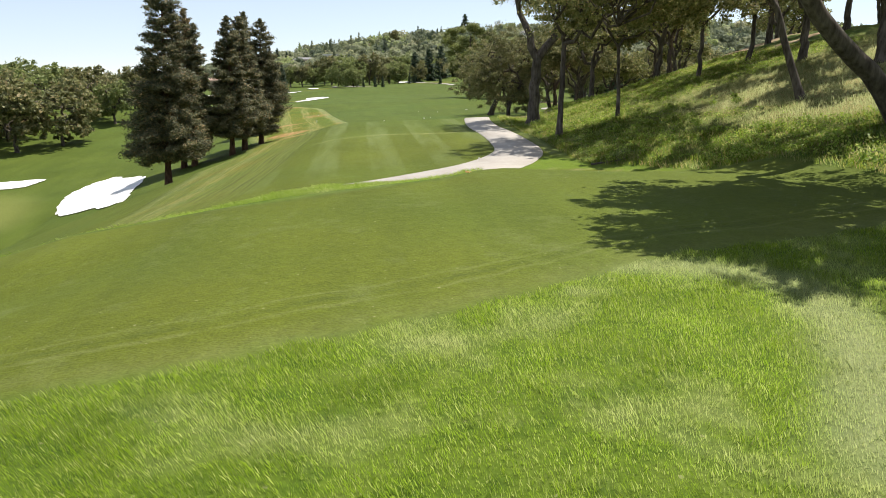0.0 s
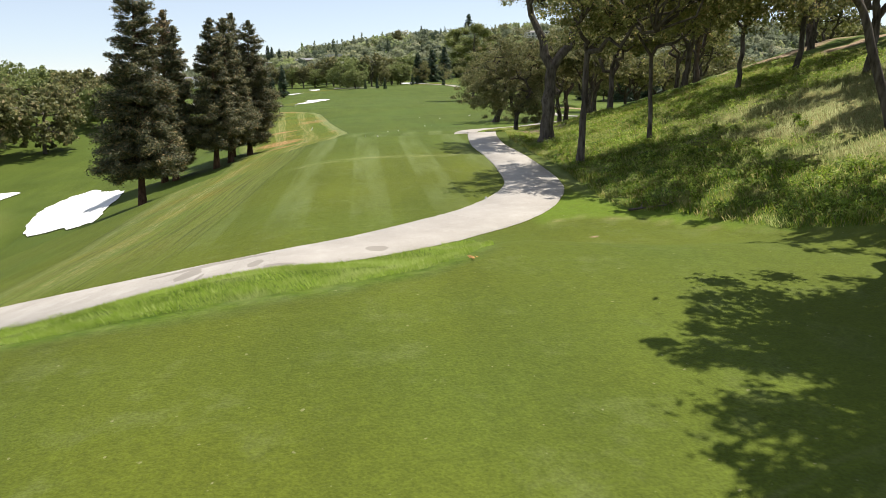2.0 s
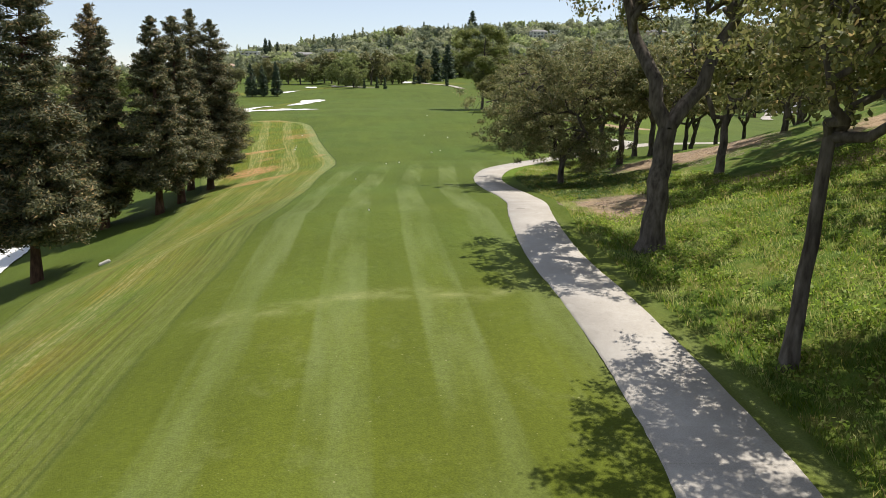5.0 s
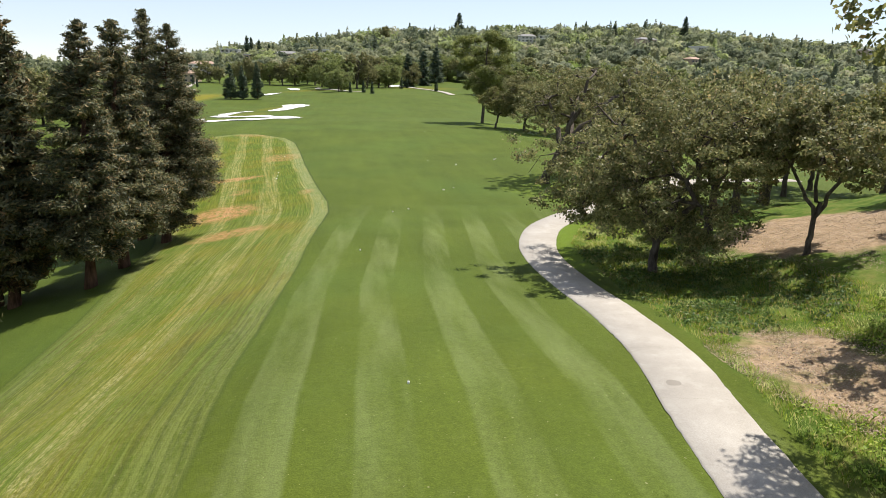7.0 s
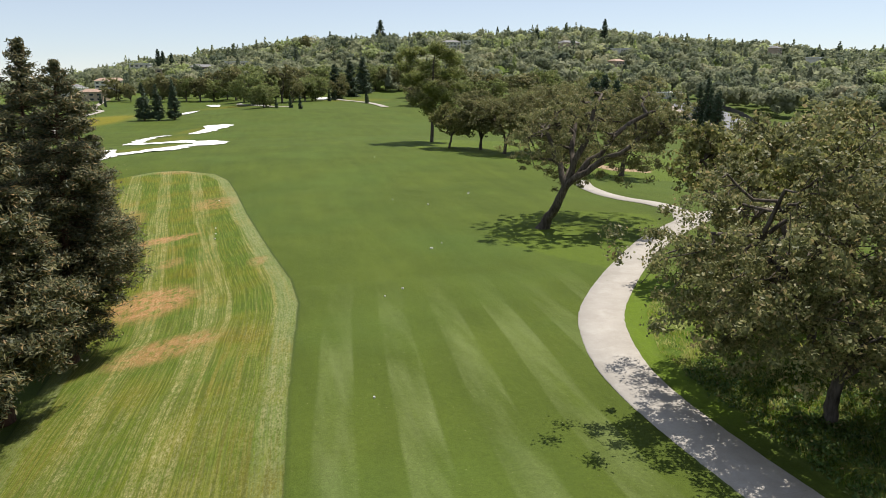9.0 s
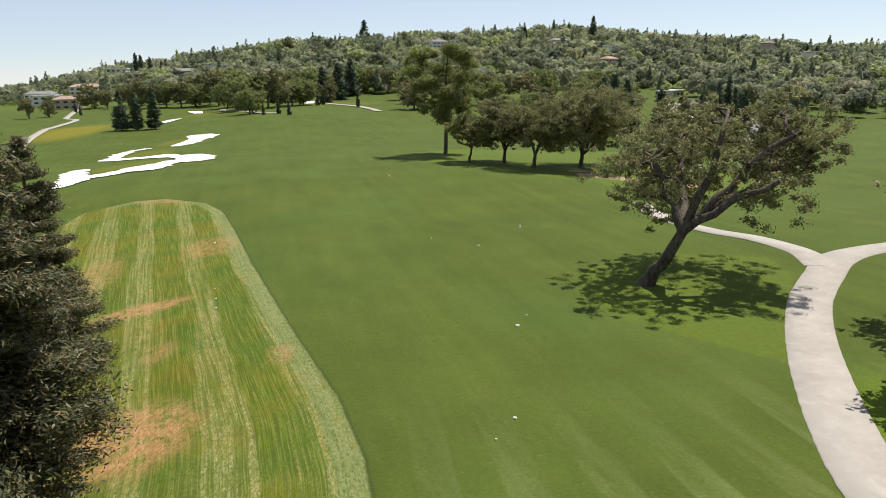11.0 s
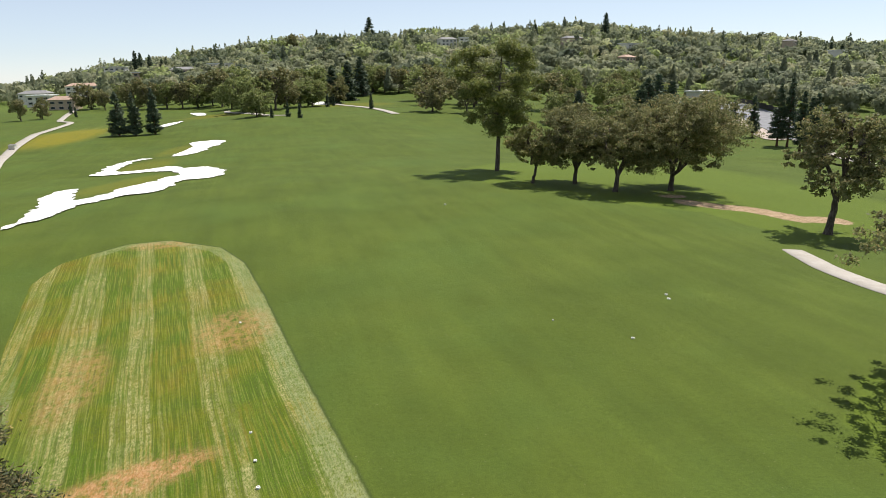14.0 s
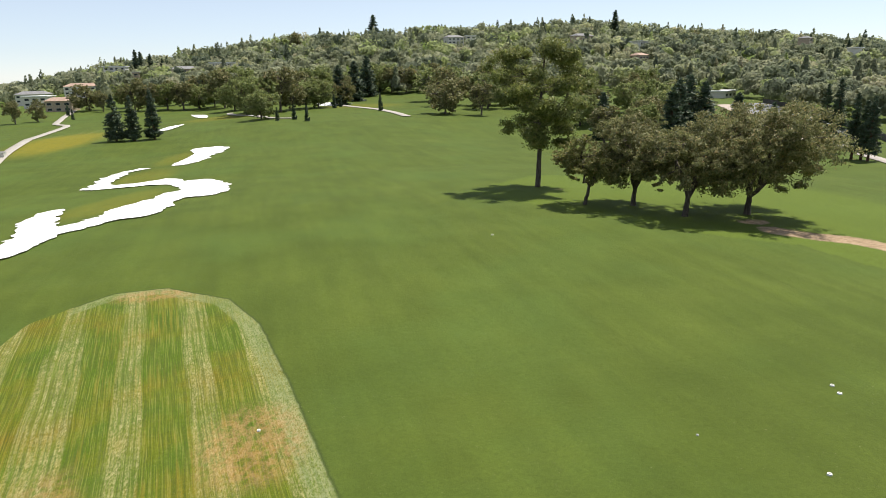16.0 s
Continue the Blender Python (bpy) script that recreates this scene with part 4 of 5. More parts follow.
oak(37.9, 189.6, 12.2, 13.5, 42, "round-crowned oak with forking stems in the clump", 0.35, 0.18, (0.2, 0), 3, (0.2, 0), 46000, 0.14, 36, OAK_LEAF_B, low=0.16, under=-0.8, group=GROVE)
oak(40.4, 182.0, 12.4, 14, 43, "round-crowned oak with forking stems in the clump", 0.38, 0.18, (0.3, 0), 3, (0.2, 0), 48000, 0.14, 36, OAK_LEAF_B, low=0.16, under=-0.8, group=GROVE)
oak(49.4, 182.0, 14.6, 18.5, 44, "broadest oak of the clump with low boughs", 0.42, 0.16, (0.2, 0), 4, (1.2, 0), 76000, 0.14, 46, OAK_LEAF_B, low=0.12, under=-0.85, group=GROVE)
pine(31.6, 206.2, 22.2, 15.5, 45, "tall open pine with a bare lower trunk and clumped crown")
oak(50.9, 155.4, 15.4, 11.0, 46, "tall oak on bare earth where the path comes back", 0.42, 0.25, (0.6, 0), 3, (0.6, 0), 30000, 0.14, 34, OAK_LEAF_B, low=0.12, under=-0.8)
SPR = "three dark spruces beside the far bunkers"
for k, (tx, ty, th, tw) in enumerate(((-51.8, 347, 14.4, 6.6), (-46.5, 346, 14.0, 5.4), (-40.6, 347.4, 15.4, 5.8))):
    conifer(tx, ty, th, tw, 51 + k, "dark spruce standing beside the far bunkers", 0.09, 8000, 0.36, DARK_FIR, SPR, 0.3)
for k, (tx, ty, th, tw) in enumerate(((137.6, 278.0, 12.2, 4.4), (145.0, 278.3, 13.2, 4.6), (134.7, 256.0, 17.6, 5.6), (136.0, 253.6, 19.0, 6.0), (127.8, 240.4, 15.4, 4.6), (127.6, 237.6, 14.0, 4.6), (126.6, 234.8, 14.8, 5.2))):
    conifer(tx, ty, th, tw, 61 + k, "dark spruce standing near the road", 0.16, 7000, 0.3, DARK_FIR, "spruces near the road", 0.3)


# ---- woods ----
def woods(name, places, heights, widths, kinds, seed, per, label, mat, leaf_k=0.2):
    """Many far trees in one mesh: rounded or pointed crowns of coarse clumps."""
    r = rng(seed)
    pts, sizes, face = [], [], []
    for (x, y), h, w, kind in zip(places, heights, widths, kinds):
        z = float(land(x, y))
        n = per
        d = r.normal(size=(n, 3))
        d /= np.linalg.norm(d, axis=1, keepdims=True)
        if kind:
            t = r.uniform(0.05, 1, n) ** 0.8
            p = np.c_[d[:, :2] * (w * 0.5 * (1 - t) ** 0.8 + 0.3)[:, None], t * h * 0.94]
            s = 0.24 * w * (1.1 - t * 0.7)
        else:
            lob = r.normal(size=(7, 3))
            lob /= np.linalg.norm(lob, axis=1, keepdims=True)
            lob = lob * (w * 0.3, w * 0.3, h * 0.2)
            p = lob[r.integers(0, 7, n)] + d * (w * 0.24, w * 0.24, h * 0.2) * r.uniform(0.6, 1.0, (n, 1)) + (0, 0, h * 0.56)
            s = np.full(n, leaf_k * w * 0.62)
        pts.append(p + (x, y, z))
        sizes.append(s)
        face.append(d * (1, 1, 0.8) + (0, 0, 0.3 if kind else 0.45))
    v, f = leaves(np.vstack(pts), np.concatenate(sizes), r, 0.75, 0.7, None, np.vstack(face), 0.35)
    me = mesh(name, v, f, mat, False)
    tone = np.repeat(r.uniform(0, 1, len(pts)), per * 4)
    me.attributes.new("tone", "FLOAT", "POINT").data.foreach_set("value", tone.astype(np.float32))
    return tagged(new(name, me), label, "trees", kind="stuff")


def scatter(seed, n, r0, r1, a0, a1, keep=None):
    r = rng(seed)
    a = np.radians(r.uniform(a0, a1, n))
    d = np.sqrt(r.uniform(r0 * r0, r1 * r1, n))
    p = np.stack([d * np.sin(a), 110 + d * np.cos(a)], 1)
    if keep is not None:
        p = p[keep(p[:, 0], p[:, 1])]
    return p


def far_wood(seed, n, r0, r1, a0, a1, per, h0, h1, cone, label, mat, keep=None, leaf_k=0.2):
    p = scatter(seed, n, r0, r1, a0, a1, keep)
    r = rng(seed + 1)
    h = h0 + (h1 - h0) * r.uniform(0, 1, len(p)) ** 1.6
    kind = r.uniform(0, 1, len(p)) < cone
    w = np.where(kind, h * 0.5, h * r.uniform(0.8, 1.25, len(p)))
    h = np.where(kind, h * 1.2, h)
    woods("woodland", p, h, w, kind, seed + 2, per, label, mat, leaf_k)



far_wood(71, 4200, 620, 1000, -40, 75, 90, 7, 20, 0.14, "wooded hillside of mixed green trees", FAR_HAZED_LEAF, None, 0.15)
far_wood(74, 1900, 430, 640, -12, 80, 170, 7, 18, 0.1, "mixed woodland on the lower slope", FAR_HAZED_LEAF, lambda x, y: (x > 70) | (y > 600), 0.14)
far_wood(77, 1300, 560, 1700, -50, -8, 80, 7, 15, 0.12, "distant woods along the skyline", FAR_HAZED_LEAF, lambda x, y: (y > 690) | (x < -230), 0.15)
far_wood(80, 420, 300, 440, 33, 80, 560, 8, 15, 0.15, "woodland behind the road", FAR_HAZED_LEAF, lambda x, y: (x > 210) & (y < 420), 0.095)


# ---- single trees farther off, copied from a few grown ones ----
def oak_kind(seed, h, w, mat, n, leaf, **kw):
    return oak(0, -300 - seed, h, w, seed, "round-crowned oak standing on the turf", 0.3, n_leaf=n, leaf=leaf, leaf_mat=mat, lobes=24, **kw)


NEAR_KINDS = [oak_kind(86, 10, 9.5, OAK_LEAF, 9500, 0.15, low=0.36, stems=3), oak_kind(87, 10, 8.5, OAK_LEAF, 8500, 0.15, low=0.4, lean=(0.4, 0.3)), oak_kind(88, 10, 10.5, OAK_LEAF_B, 10000, 0.15, low=0.34, stems=4)]
KINDS = [oak_kind(81, 10, 11, OAK_LEAF_B, 7500, 0.28, low=0.0, under=-1.0, fork=0.16), oak_kind(82, 10, 9, BELT_LEAF, 7000, 0.28, low=0.04, lean=(0.5, 0), under=-0.95, fork=0.18), oak_kind(83, 10, 13, BELT_LEAF, 8500, 0.28, low=0.0, stems=4, under=-1.0, fork=0.16), oak_kind(84, 10, 7.5, OAK_LEAF_B, 6000, 0.26, low=0.04, under=-1.0, fork=0.18)]
SPRUCE = conifer(0, -390, 10, 4.6, 85, "dark spruce among the broadleaved trees", 0.06, 4200, 0.34, DARK_FIR, trunk_r=0.2)


def plant(kind, x, y, h, label, group, turn=None, wide=1.0):
    k = h / 10.0
    r = rng(int(abs(x * 31 + y * 17)) % 99991)
    m = Matrix.Translation((x, y, float(land(x, y)) - 0.05)) @ Matrix.Rotation(r.uniform(0, 6.28), 4, "Z") @ Matrix.Diagonal((k * wide, k * wide, k, 1))
    ob = copy_thing(kind, m)
    return tagged(ob, label, "tree", group)


def grove(places, label, group, kinds=KINDS):
    for i, (x, y, h) in enumerate(places):
        v = rng(int(abs(x * 7 + y * 3)) + i).uniform(0.75, 1.25, 2) if y > 350 else (1.0, 1.0)
        plant(kinds[(i * 7 + int(abs(x))) % len(kinds)], x, y, h * v[0], label, group, wide=v[1])


grove([(21.5, 63.0, 9), (27, 61, 9.5), (31, 67, 9), (36.5, 59, 9), (33, 75, 8), (41, 66, 9.5), (46, 57, 9), (39, 82, 9), (48, 76, 10), (52, 64, 9.5), (24.5, 86, 10.5), (30, 92, 11), (36, 97, 9), (44, 92, 9.5), (55, 84, 10), (58, 72, 10),
       (27, 97, 11), (33, 103.5, 11), (40, 104, 10), (46, 109, 10), (52, 113, 10), (58, 109, 10), (27.5, 34, 10), (28.5, 42, 9.5), (38, 51, 9), (44, 47, 9.5), (36, 43, 9), (43, 38, 9), (50, 50, 10), (62, 60, 10), (64, 92, 10), (52, 102, 9.5)], "oak in the dry wood on top of the bank", "oaks on top of the bank", NEAR_KINDS)
grove([(-63, 128, 14.5), (-57.5, 134, 12.5), (-70, 140, 14), (-56, 158, 10.5), (-64, 165, 12), (-75, 155, 14), (-78, 130, 15), (-88, 140, 15), (-60, 185, 11), (-72, 190, 13), (-84, 180, 14), (-95, 165, 15), (-66, 215, 12), (-80, 225, 13),
       (-92, 210, 14), (-105, 190, 15), (-100, 240, 14), (-84, 262, 12), (-96, 280, 13), (-112, 265, 15), (-118, 225, 15), (-86, 300, 12), (-100, 318, 13), (-114, 300, 14), (-75, 112, 14), (-90, 108, 15), (-82, 90, 14), (-96, 75, 15), (-104, 125, 15),
       (-128, 180, 16), (-132, 250, 15), (-130, 310, 15)], "broad oak in the wood bordering the course", "oaks bordering the course")
grove([(-6.3, 386.8, 9.8), (-24, 505, 20), (66.8, 380.5, 18), (78.7, 369.5, 19), (36.6, 468, 12.5), (-105, 463, 14), (63, 546, 19), (78, 546, 20), (87, 543, 20), (98, 548, 19), (72, 556, 18), (114, 343, 14.5), (106, 338, 13), (-112, 455, 13)],
      "broad tree standing on the far fairway", "trees on the far fairway")
grove([(-72, 520, 15), (-64, 515, 17), (-55, 518, 16), (-46, 512, 17), (-38, 515, 15), (-30, 520, 16), (-12, 425, 17), (-4, 428, 19), (3, 432, 18), (9, 440, 16), (-8, 440, 18), (16, 448, 15), (22, 452, 14), (26, 500, 15), (18, 492, 16), (10, 500, 17), (2, 506, 17),
       (44, 520, 16), (52, 566, 18), (40, 560, 18), (30, 540, 17), (-88, 520, 15), (-98, 535, 15), (-80, 545, 16), (-60, 550, 17), (-40, 552, 18), (-20, 556, 18), (0, 545, 18), (15, 548, 18), (108, 560, 17), (120, 556, 16), (132, 540, 16), (-18, 470, 15)],
      "tree in the belt closing the far end", "belt of trees at the far end")
grove([(95, 300, 13), (102, 292, 14), (110, 300, 13), (118, 310, 15), (126, 318, 15), (134, 330, 14), (142, 322, 13), (128, 302, 12), (150, 345, 15), (160, 355, 15), (140, 360, 16), (150, 375, 16), (165, 380, 15), (120, 375, 15), (108, 395, 16), (92, 400, 16), (100, 420, 17),
       (120, 420, 17), (140, 405, 16), (175, 400, 15), (84, 430, 17), (110, 450, 17), (88, 470, 17), (130, 455, 17), (180, 425, 16), (195, 440, 16), (160, 440, 17), (150, 480, 17), (120, 490, 17), (100, 505, 18)],
      "round green tree behind the clump of oaks", "trees behind the clump")
for sx, sy, sh in ((108, 285, 17), (113, 288, 19), (119, 292, 20), (123, 290, 18), (100, 310, 15), (143, 300, 14), (151, 310, 13), (35, 470, 20), (48, 500, 22), (60, 530, 24)):
    plant(SPRUCE, sx, sy, sh, "dark pointed spruce behind the clump of oaks", "spruces behind the clump", wide=1.15)
for sx, sy, sh in ((5.7, 375.5, 5.9), (9.5, 363.2, 5.7), (45.3, 410, 7.4), (-0.7, 372.7, 5.0), (29, 445, 6.5), (33, 452, 5.5), (-101, 500, 6), (-92, 470, 5)):
    plant(SPRUCE, sx, sy, sh, "slim young conifer planted on the turf", "young conifers", wide=0.75)
# marked trees along the skyline
for sx, sy, sz, sh, kd, wd in ((39.8, 841.7, 57, 24, 3, 0.8), (150, 1010, 92, 36, 9, 1.2), (370.4, 780.4, 74, 28, 9, 0.9), (398, 674, 53, 20, 0, 0.9), (-110.7, 810.6, 40, 26, 9, 0.8), (-105, 800, 38, 24, 9, 0.8), (-95, 782, 36.5, 22, 9, 0.8), (-82.8, 766, 32, 18, 9, 0.8),
                               (464, 568, 37, 18, 9, 0.9), (458, 551, 35, 18, 9, 0.9), (450, 560, 33, 15, 9, 0.9), (382.6, 687, 51, 16, 9, 1.0), (296, 800, 67, 18, 9, 1.2), (220, 844, 64.5, 15, 2, 1.0)):
    src = SPRUCE if kd == 9 else KINDS[kd]
    ob = plant(src, sx, sy, sh, "tall tree standing out on the skyline", "skyline trees", wide=wd)
for k in (*KINDS, *NEAR_KINDS, SPRUCE):
    for o in (*k.children_recursive, k):
        bpy.data.objects.remove(o)


# ---- long grass ----
def grass_mat(name, *stops, bleach=0.8):
    k = Mat(name, 0.6, 0.25)
    g = k.node("ShaderNodeNewGeometry")
    c = k.mix(1.0, k.ramp(g.outputs["Random Per Island"], *stops), k.ramp(k.noise(0.9, None, 5), (0.3, 0.82), (0.7, 1.18)), "MULTIPLY")
    pale = k.ramp(k.noise(0.6, None, 5, 0.65), (0.5, 0.0), (0.7, bleach))
    c = k.mix(pale, c, (0.52, 0.54, 0.24))
    c = k.mix(k.math("MULTIPLY", k.attr("straw"), 0.55), c, (0.46, 0.47, 0.26))
    k.color(c)
    tr = k.node("ShaderNodeBsdfTranslucent", Color=c)
    ms = k.node("ShaderNodeMixShader", Fac=0.8)
    k.t.links.new(k.b.outputs[0], ms.inputs[1])
    k.t.links.new(tr.outputs[0], ms.inputs[2])
    k.t.links.new(ms.outputs[0], k.t.nodes["Material Output"].inputs[0])
    return k.m


LONG = grass_mat("long_grass", (0.0, (0.19, 0.3, 0.018)), (0.6, (0.27, 0.37, 0.035)), (1.0, (0.46, 0.5, 0.17)), bleach=0.7)
LUSH = grass_mat("lush_grass", (0.0, (0.165, 0.25, 0.024)), (0.6, (0.23, 0.33, 0.045)), (1.0, (0.4, 0.46, 0.15)), bleach=0.6)
WILD = grass_mat("hillside_grass", (0.0, (0.1, 0.165, 0.012)), (0.55, (0.165, 0.22, 0.024)), (0.8, (0.28, 0.255, 0.075)), (1.0, (0.4, 0.31, 0.15)))


def blades(name, xy, tall, wide, seed, mat, label, lean=0.9):
    """Bent blades of grass, each two triangles."""
    r = rng(seed)
    n = len(xy)
    z = land(xy[:, 0], xy[:, 1])
    wave = np.sin(xy[:, 0] * 2.3 + 1.5 * np.sin(xy[:, 1] * 1.7)) + np.sin(xy[:, 1] * 2.9 + 1.2 * np.sin(xy[:, 0] * 1.3))
    b = 3.66 + 0.3 * wave + r.normal(0, 0.75, n)
    a = b - math.pi / 2 + r.normal(0, 0.35, n)
    side = np.stack([np.cos(a), np.sin(a), 0 * a], 1)
    h = tall * r.uniform(0.5, 1.3, n) * (1 + 0.2 * np.sin(xy[:, 0] * 4.1 + 2 * np.sin(xy[:, 1] * 3.3)))
    d = np.stack([np.cos(b) * lean, np.sin(b) * lean, 0 * b], 1) * r.uniform(0.4, 1.3, n)[:, None]
    up = np.array([[0, 0, 1.0]])
    base = np.c_[xy, z - 0.02]
    w = wide * r.uniform(0.6, 1.4, n)[:, None]
    mid = base + (up * 0.55 + d * 0.42) * h[:, None]
    tip = base + (up * 0.95 + d) * h[:, None]
    v = np.stack([base - side * w, base + side * w, mid + side * w * 0.7, tip, mid - side * w * 0.7], 1).reshape(-1, 3)
    i = np.arange(n)[:, None] * 5
    f = (i + np.array([[0, 1, 2, 3, 4]]))
    me = mesh(name, v, f, mat, False)
    me.attributes.new("straw", "FLOAT", "POINT").data.foreach_set("value", np.repeat(np.maximum(straw(xy[:, 0], xy[:, 1]), parched(xy[:, 0], xy[:, 1])), 5).astype(np.float32))
    return tagged(new(name, me), label, "grass", kind="stuff")


def strew(seed, n, x0, x1, y0, y1, keep):
    r = rng(seed)
    p = np.stack([r.uniform(x0, x1, n), r.uniform(y0, y1, n)], 1)
    return p[keep(p[:, 0], p[:, 1])]


front = strew(91, 330000, -6, 14, 2.5, 13.5, lambda x, y: y < tall_edge(x) - 0.1 + 0.08 * np.sin(x * 5))
blades("long_grass", front, 0.095, 0.0022, 92, LONG, "bright green long grass in front of the tee", 0.5)
strip = strew(93, 230000, -22, 4.6, 18.5, 29, lambda x, y: (y > strip_near(x) + 0.5) & (y < np.interp(x, [-24, -9, -5, -1.6, 1.2, 3.9, 4.6], [31.0, 25.7, 24.6, 24.2, 25.4, 27.4, 26.4])))
blades("long_grass", strip, 0.12, 0.0028, 94, LUSH, "strip of bright long grass between tee and cart path", 0.6)


def on_bank(x, y):
    return (x > foot_line(y)) & (np.hypot((x - 27.5) / 6.5, (y - 79) / 8.5) > 1) & (np.hypot((x - 15.2) / 2.3, (y - 62.5) / 4.5) > 0.9) & ((y < 60) | (x < foot_line(y) + 9))


hill = strew(95, 330000, 9, 34, 8, 96, on_bank)
blades("hillside_grass", hill, 0.23, 0.0075, 96, WILD, "unmown grass and dry weeds on the bank", 0.6)


def lumps(x, y):
    """Slow uneven swing between 0 and 1 over the ground."""
    return 0.5 + 0.25 * np.sin(x * 0.9 + 1.7 * np.sin(y * 0.41)) + 0.25 * np.sin(y * 0.77 + 1.3 * np.sin(x * 0.63))


def weed_cover(name, seed, n, keep, tall, leaf, mat, label, x0, x1, y0, y1):
    """Low leafy growth: many clumps of broad leaves on the ground."""
    r = rng(seed)
    c = np.stack([r.uniform(x0, x1, n), r.uniform(y0, y1, n)], 1)
    c = c[keep(c[:, 0], c[:, 1]) & (r.uniform(0, 1, n) < 0.15 + 0.85 * lumps(c[:, 0], c[:, 1]))]
    h = tall * r.uniform(0.4, 1.25, len(c)) * (0.45 + 0.75 * lumps(c[:, 0] * 1.3 + 4, c[:, 1] * 1.3))
    m = 18
    g = r.normal(size=(len(c), m, 3)) * (0.22, 0.22, 0.0)
    up = r.uniform(0.1, 1.0, (len(c), m)) * h[:, None]
    xy = c[:, None, :] + g[:, :, :2] * (1.15 - 0.6 * up / (h[:, None] + 1e-6))[:, :, None]
    z = np.repeat(land(c[:, 0], c[:, 1])[:, None], m, 1) + up
    p = np.dstack([xy, z]).reshape(-1, 3)
    v, f = leaves(p, leaf, r, 0.6, 0.5, None, g.reshape(-1, 3) * 1.6 + (0, 0, 0.5), 0.5)
    return tagged(new(name, mesh(name, v, f, mat, False)), label, "weeds", kind="stuff")


WEED = foliage_mat("weed_leaves", (0.15, 0.23, 0.026), (0.25, 0.35, 0.045), (0.36, 0.44, 0.075), (0.46, 0.41, 0.15), 0.55)
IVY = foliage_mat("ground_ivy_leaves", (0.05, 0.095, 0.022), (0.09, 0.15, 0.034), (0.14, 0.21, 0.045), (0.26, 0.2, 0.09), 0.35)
LITTER = foliage_mat("fallen_leaves", (0.16, 0.105, 0.07), (0.27, 0.19, 0.13), (0.38, 0.29, 0.2), (0.17, 0.2, 0.07), 0.1)


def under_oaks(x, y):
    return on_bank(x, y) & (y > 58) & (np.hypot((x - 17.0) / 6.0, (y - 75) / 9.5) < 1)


weed_cover("weeds", 101, 9500, lambda x, y: on_bank(x, y) & (y < 66) & ~under_oaks(x, y) & (x > foot_line(y) + 0.6) & (parched(x, y) < 0.6), 0.33, 0.065, WEED, "thick bright green weeds covering the bank", 9.5, 33, 12, 66)
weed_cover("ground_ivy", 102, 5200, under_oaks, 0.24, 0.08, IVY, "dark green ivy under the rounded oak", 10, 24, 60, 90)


def litter(seed, n, keep, label, x0, x1, y0, y1):
    """Dry leaves lying on bare earth."""
    p = strew(seed, n, x0, x1, y0, y1, keep)
    r = rng(seed + 1)
    v, f = leaves(np.c_[p, land(p[:, 0], p[:, 1]) + r.uniform(0.015, 0.04, len(p))], 0.032, r, 0.3, 0.55, None, np.tile((0.0, 0.0, 1.0), (len(p), 1)), 0.35)
    return tagged(new("leaf_litter", mesh("leaf_litter", v, f, LITTER, False)), label, "leaves", kind="stuff")


litter(103, 20000, lambda x, y: np.hypot((x - 15.2) / 2.9, (y - 62.5) / 5.2) < 1, "dry brown leaves strewn over bare earth beside the path", 11.8, 18.5, 57, 68)
litter(105, 34000, lambda x, y: np.hypot((x - 26) / 7.0, (y - 77) / 8.5) < 1, "dry brown leaves under the small oak", 19, 33, 68, 86)


def weed(x, y, h, w, seed):
    """A leafy weed: a few stems with broad pointed leaves."""
    r = rng(seed)
    root = tagged(new("weed"), "bright green leafy weed in the rough grass of the bank", "weed", "weeds on the bank")
    root.location = (x, y, float(land(x, y)))
    stems, pts = [], []
    for i in range(7):
        q = np.array([r.normal(0, w * 0.3), r.normal(0, w * 0.3), h * r.uniform(0.6, 1.0)])
        ln = wiggle((0, 0, -0.05), q, r, 0.03, 0.1, 5)
        stems.append(tube(ln, np.linspace(0.014, 0.005, 5), 5))
        t = r.uniform(0.25, 1, 26)
        pts.append(np.stack([np.interp(t * 4, np.arange(5), ln[:, k]) for k in range(3)], 1) + r.normal(0, w * 0.11, (26, 3)))
    v, f = joined(stems)
    child("stems", mesh("stems", v, f, WEED, True), root)
    v, f = leaves(np.vstack(pts), 0.07, r, 0.4, 0.5)
    child("leaves", mesh("leaves", v, f, WEED, False), root)


for i in range(9):
    rw = rng(700 + i)
    wy = rw.uniform(28, 47)
    weed(rw.uniform(15.5, 21.0), wy, rw.uniform(0.2, 0.38), rw.uniform(0.4, 0.7), 800 + i)


# ---- road, houses and small things ----
def plain_mat(name, dark, light, rough=0.8, scale=1.5, metal=0.0):
    k = Mat(name, rough, 0.3)
    k.b.inputs["Metallic"].default_value = metal
    return k.color(k.ramp(k.noise(scale, None, 5), (0.3, dark), (0.7, light))).m


ASPHALT = plain_mat("road_asphalt", (0.16, 0.16, 0.165), (0.23, 0.23, 0.235), 0.85, 0.4)
PLASTER = plain_mat("pale_plaster", (0.55, 0.52, 0.46), (0.66, 0.63, 0.57))
STUCCO = plain_mat("tan_stucco", (0.36, 0.28, 0.2), (0.46, 0.37, 0.28))
ROOF_PALE = plain_mat("pale_roof", (0.62, 0.61, 0.59), (0.75, 0.74, 0.72))
ROOF_TILE = plain_mat("clay_tile_roof", (0.3, 0.2, 0.145), (0.42, 0.3, 0.23), 0.85, 0.8)
ROOF_GREY = plain_mat("grey_shingle_roof", (0.17, 0.165, 0.16), (0.26, 0.25, 0.245), 0.9, 0.8)
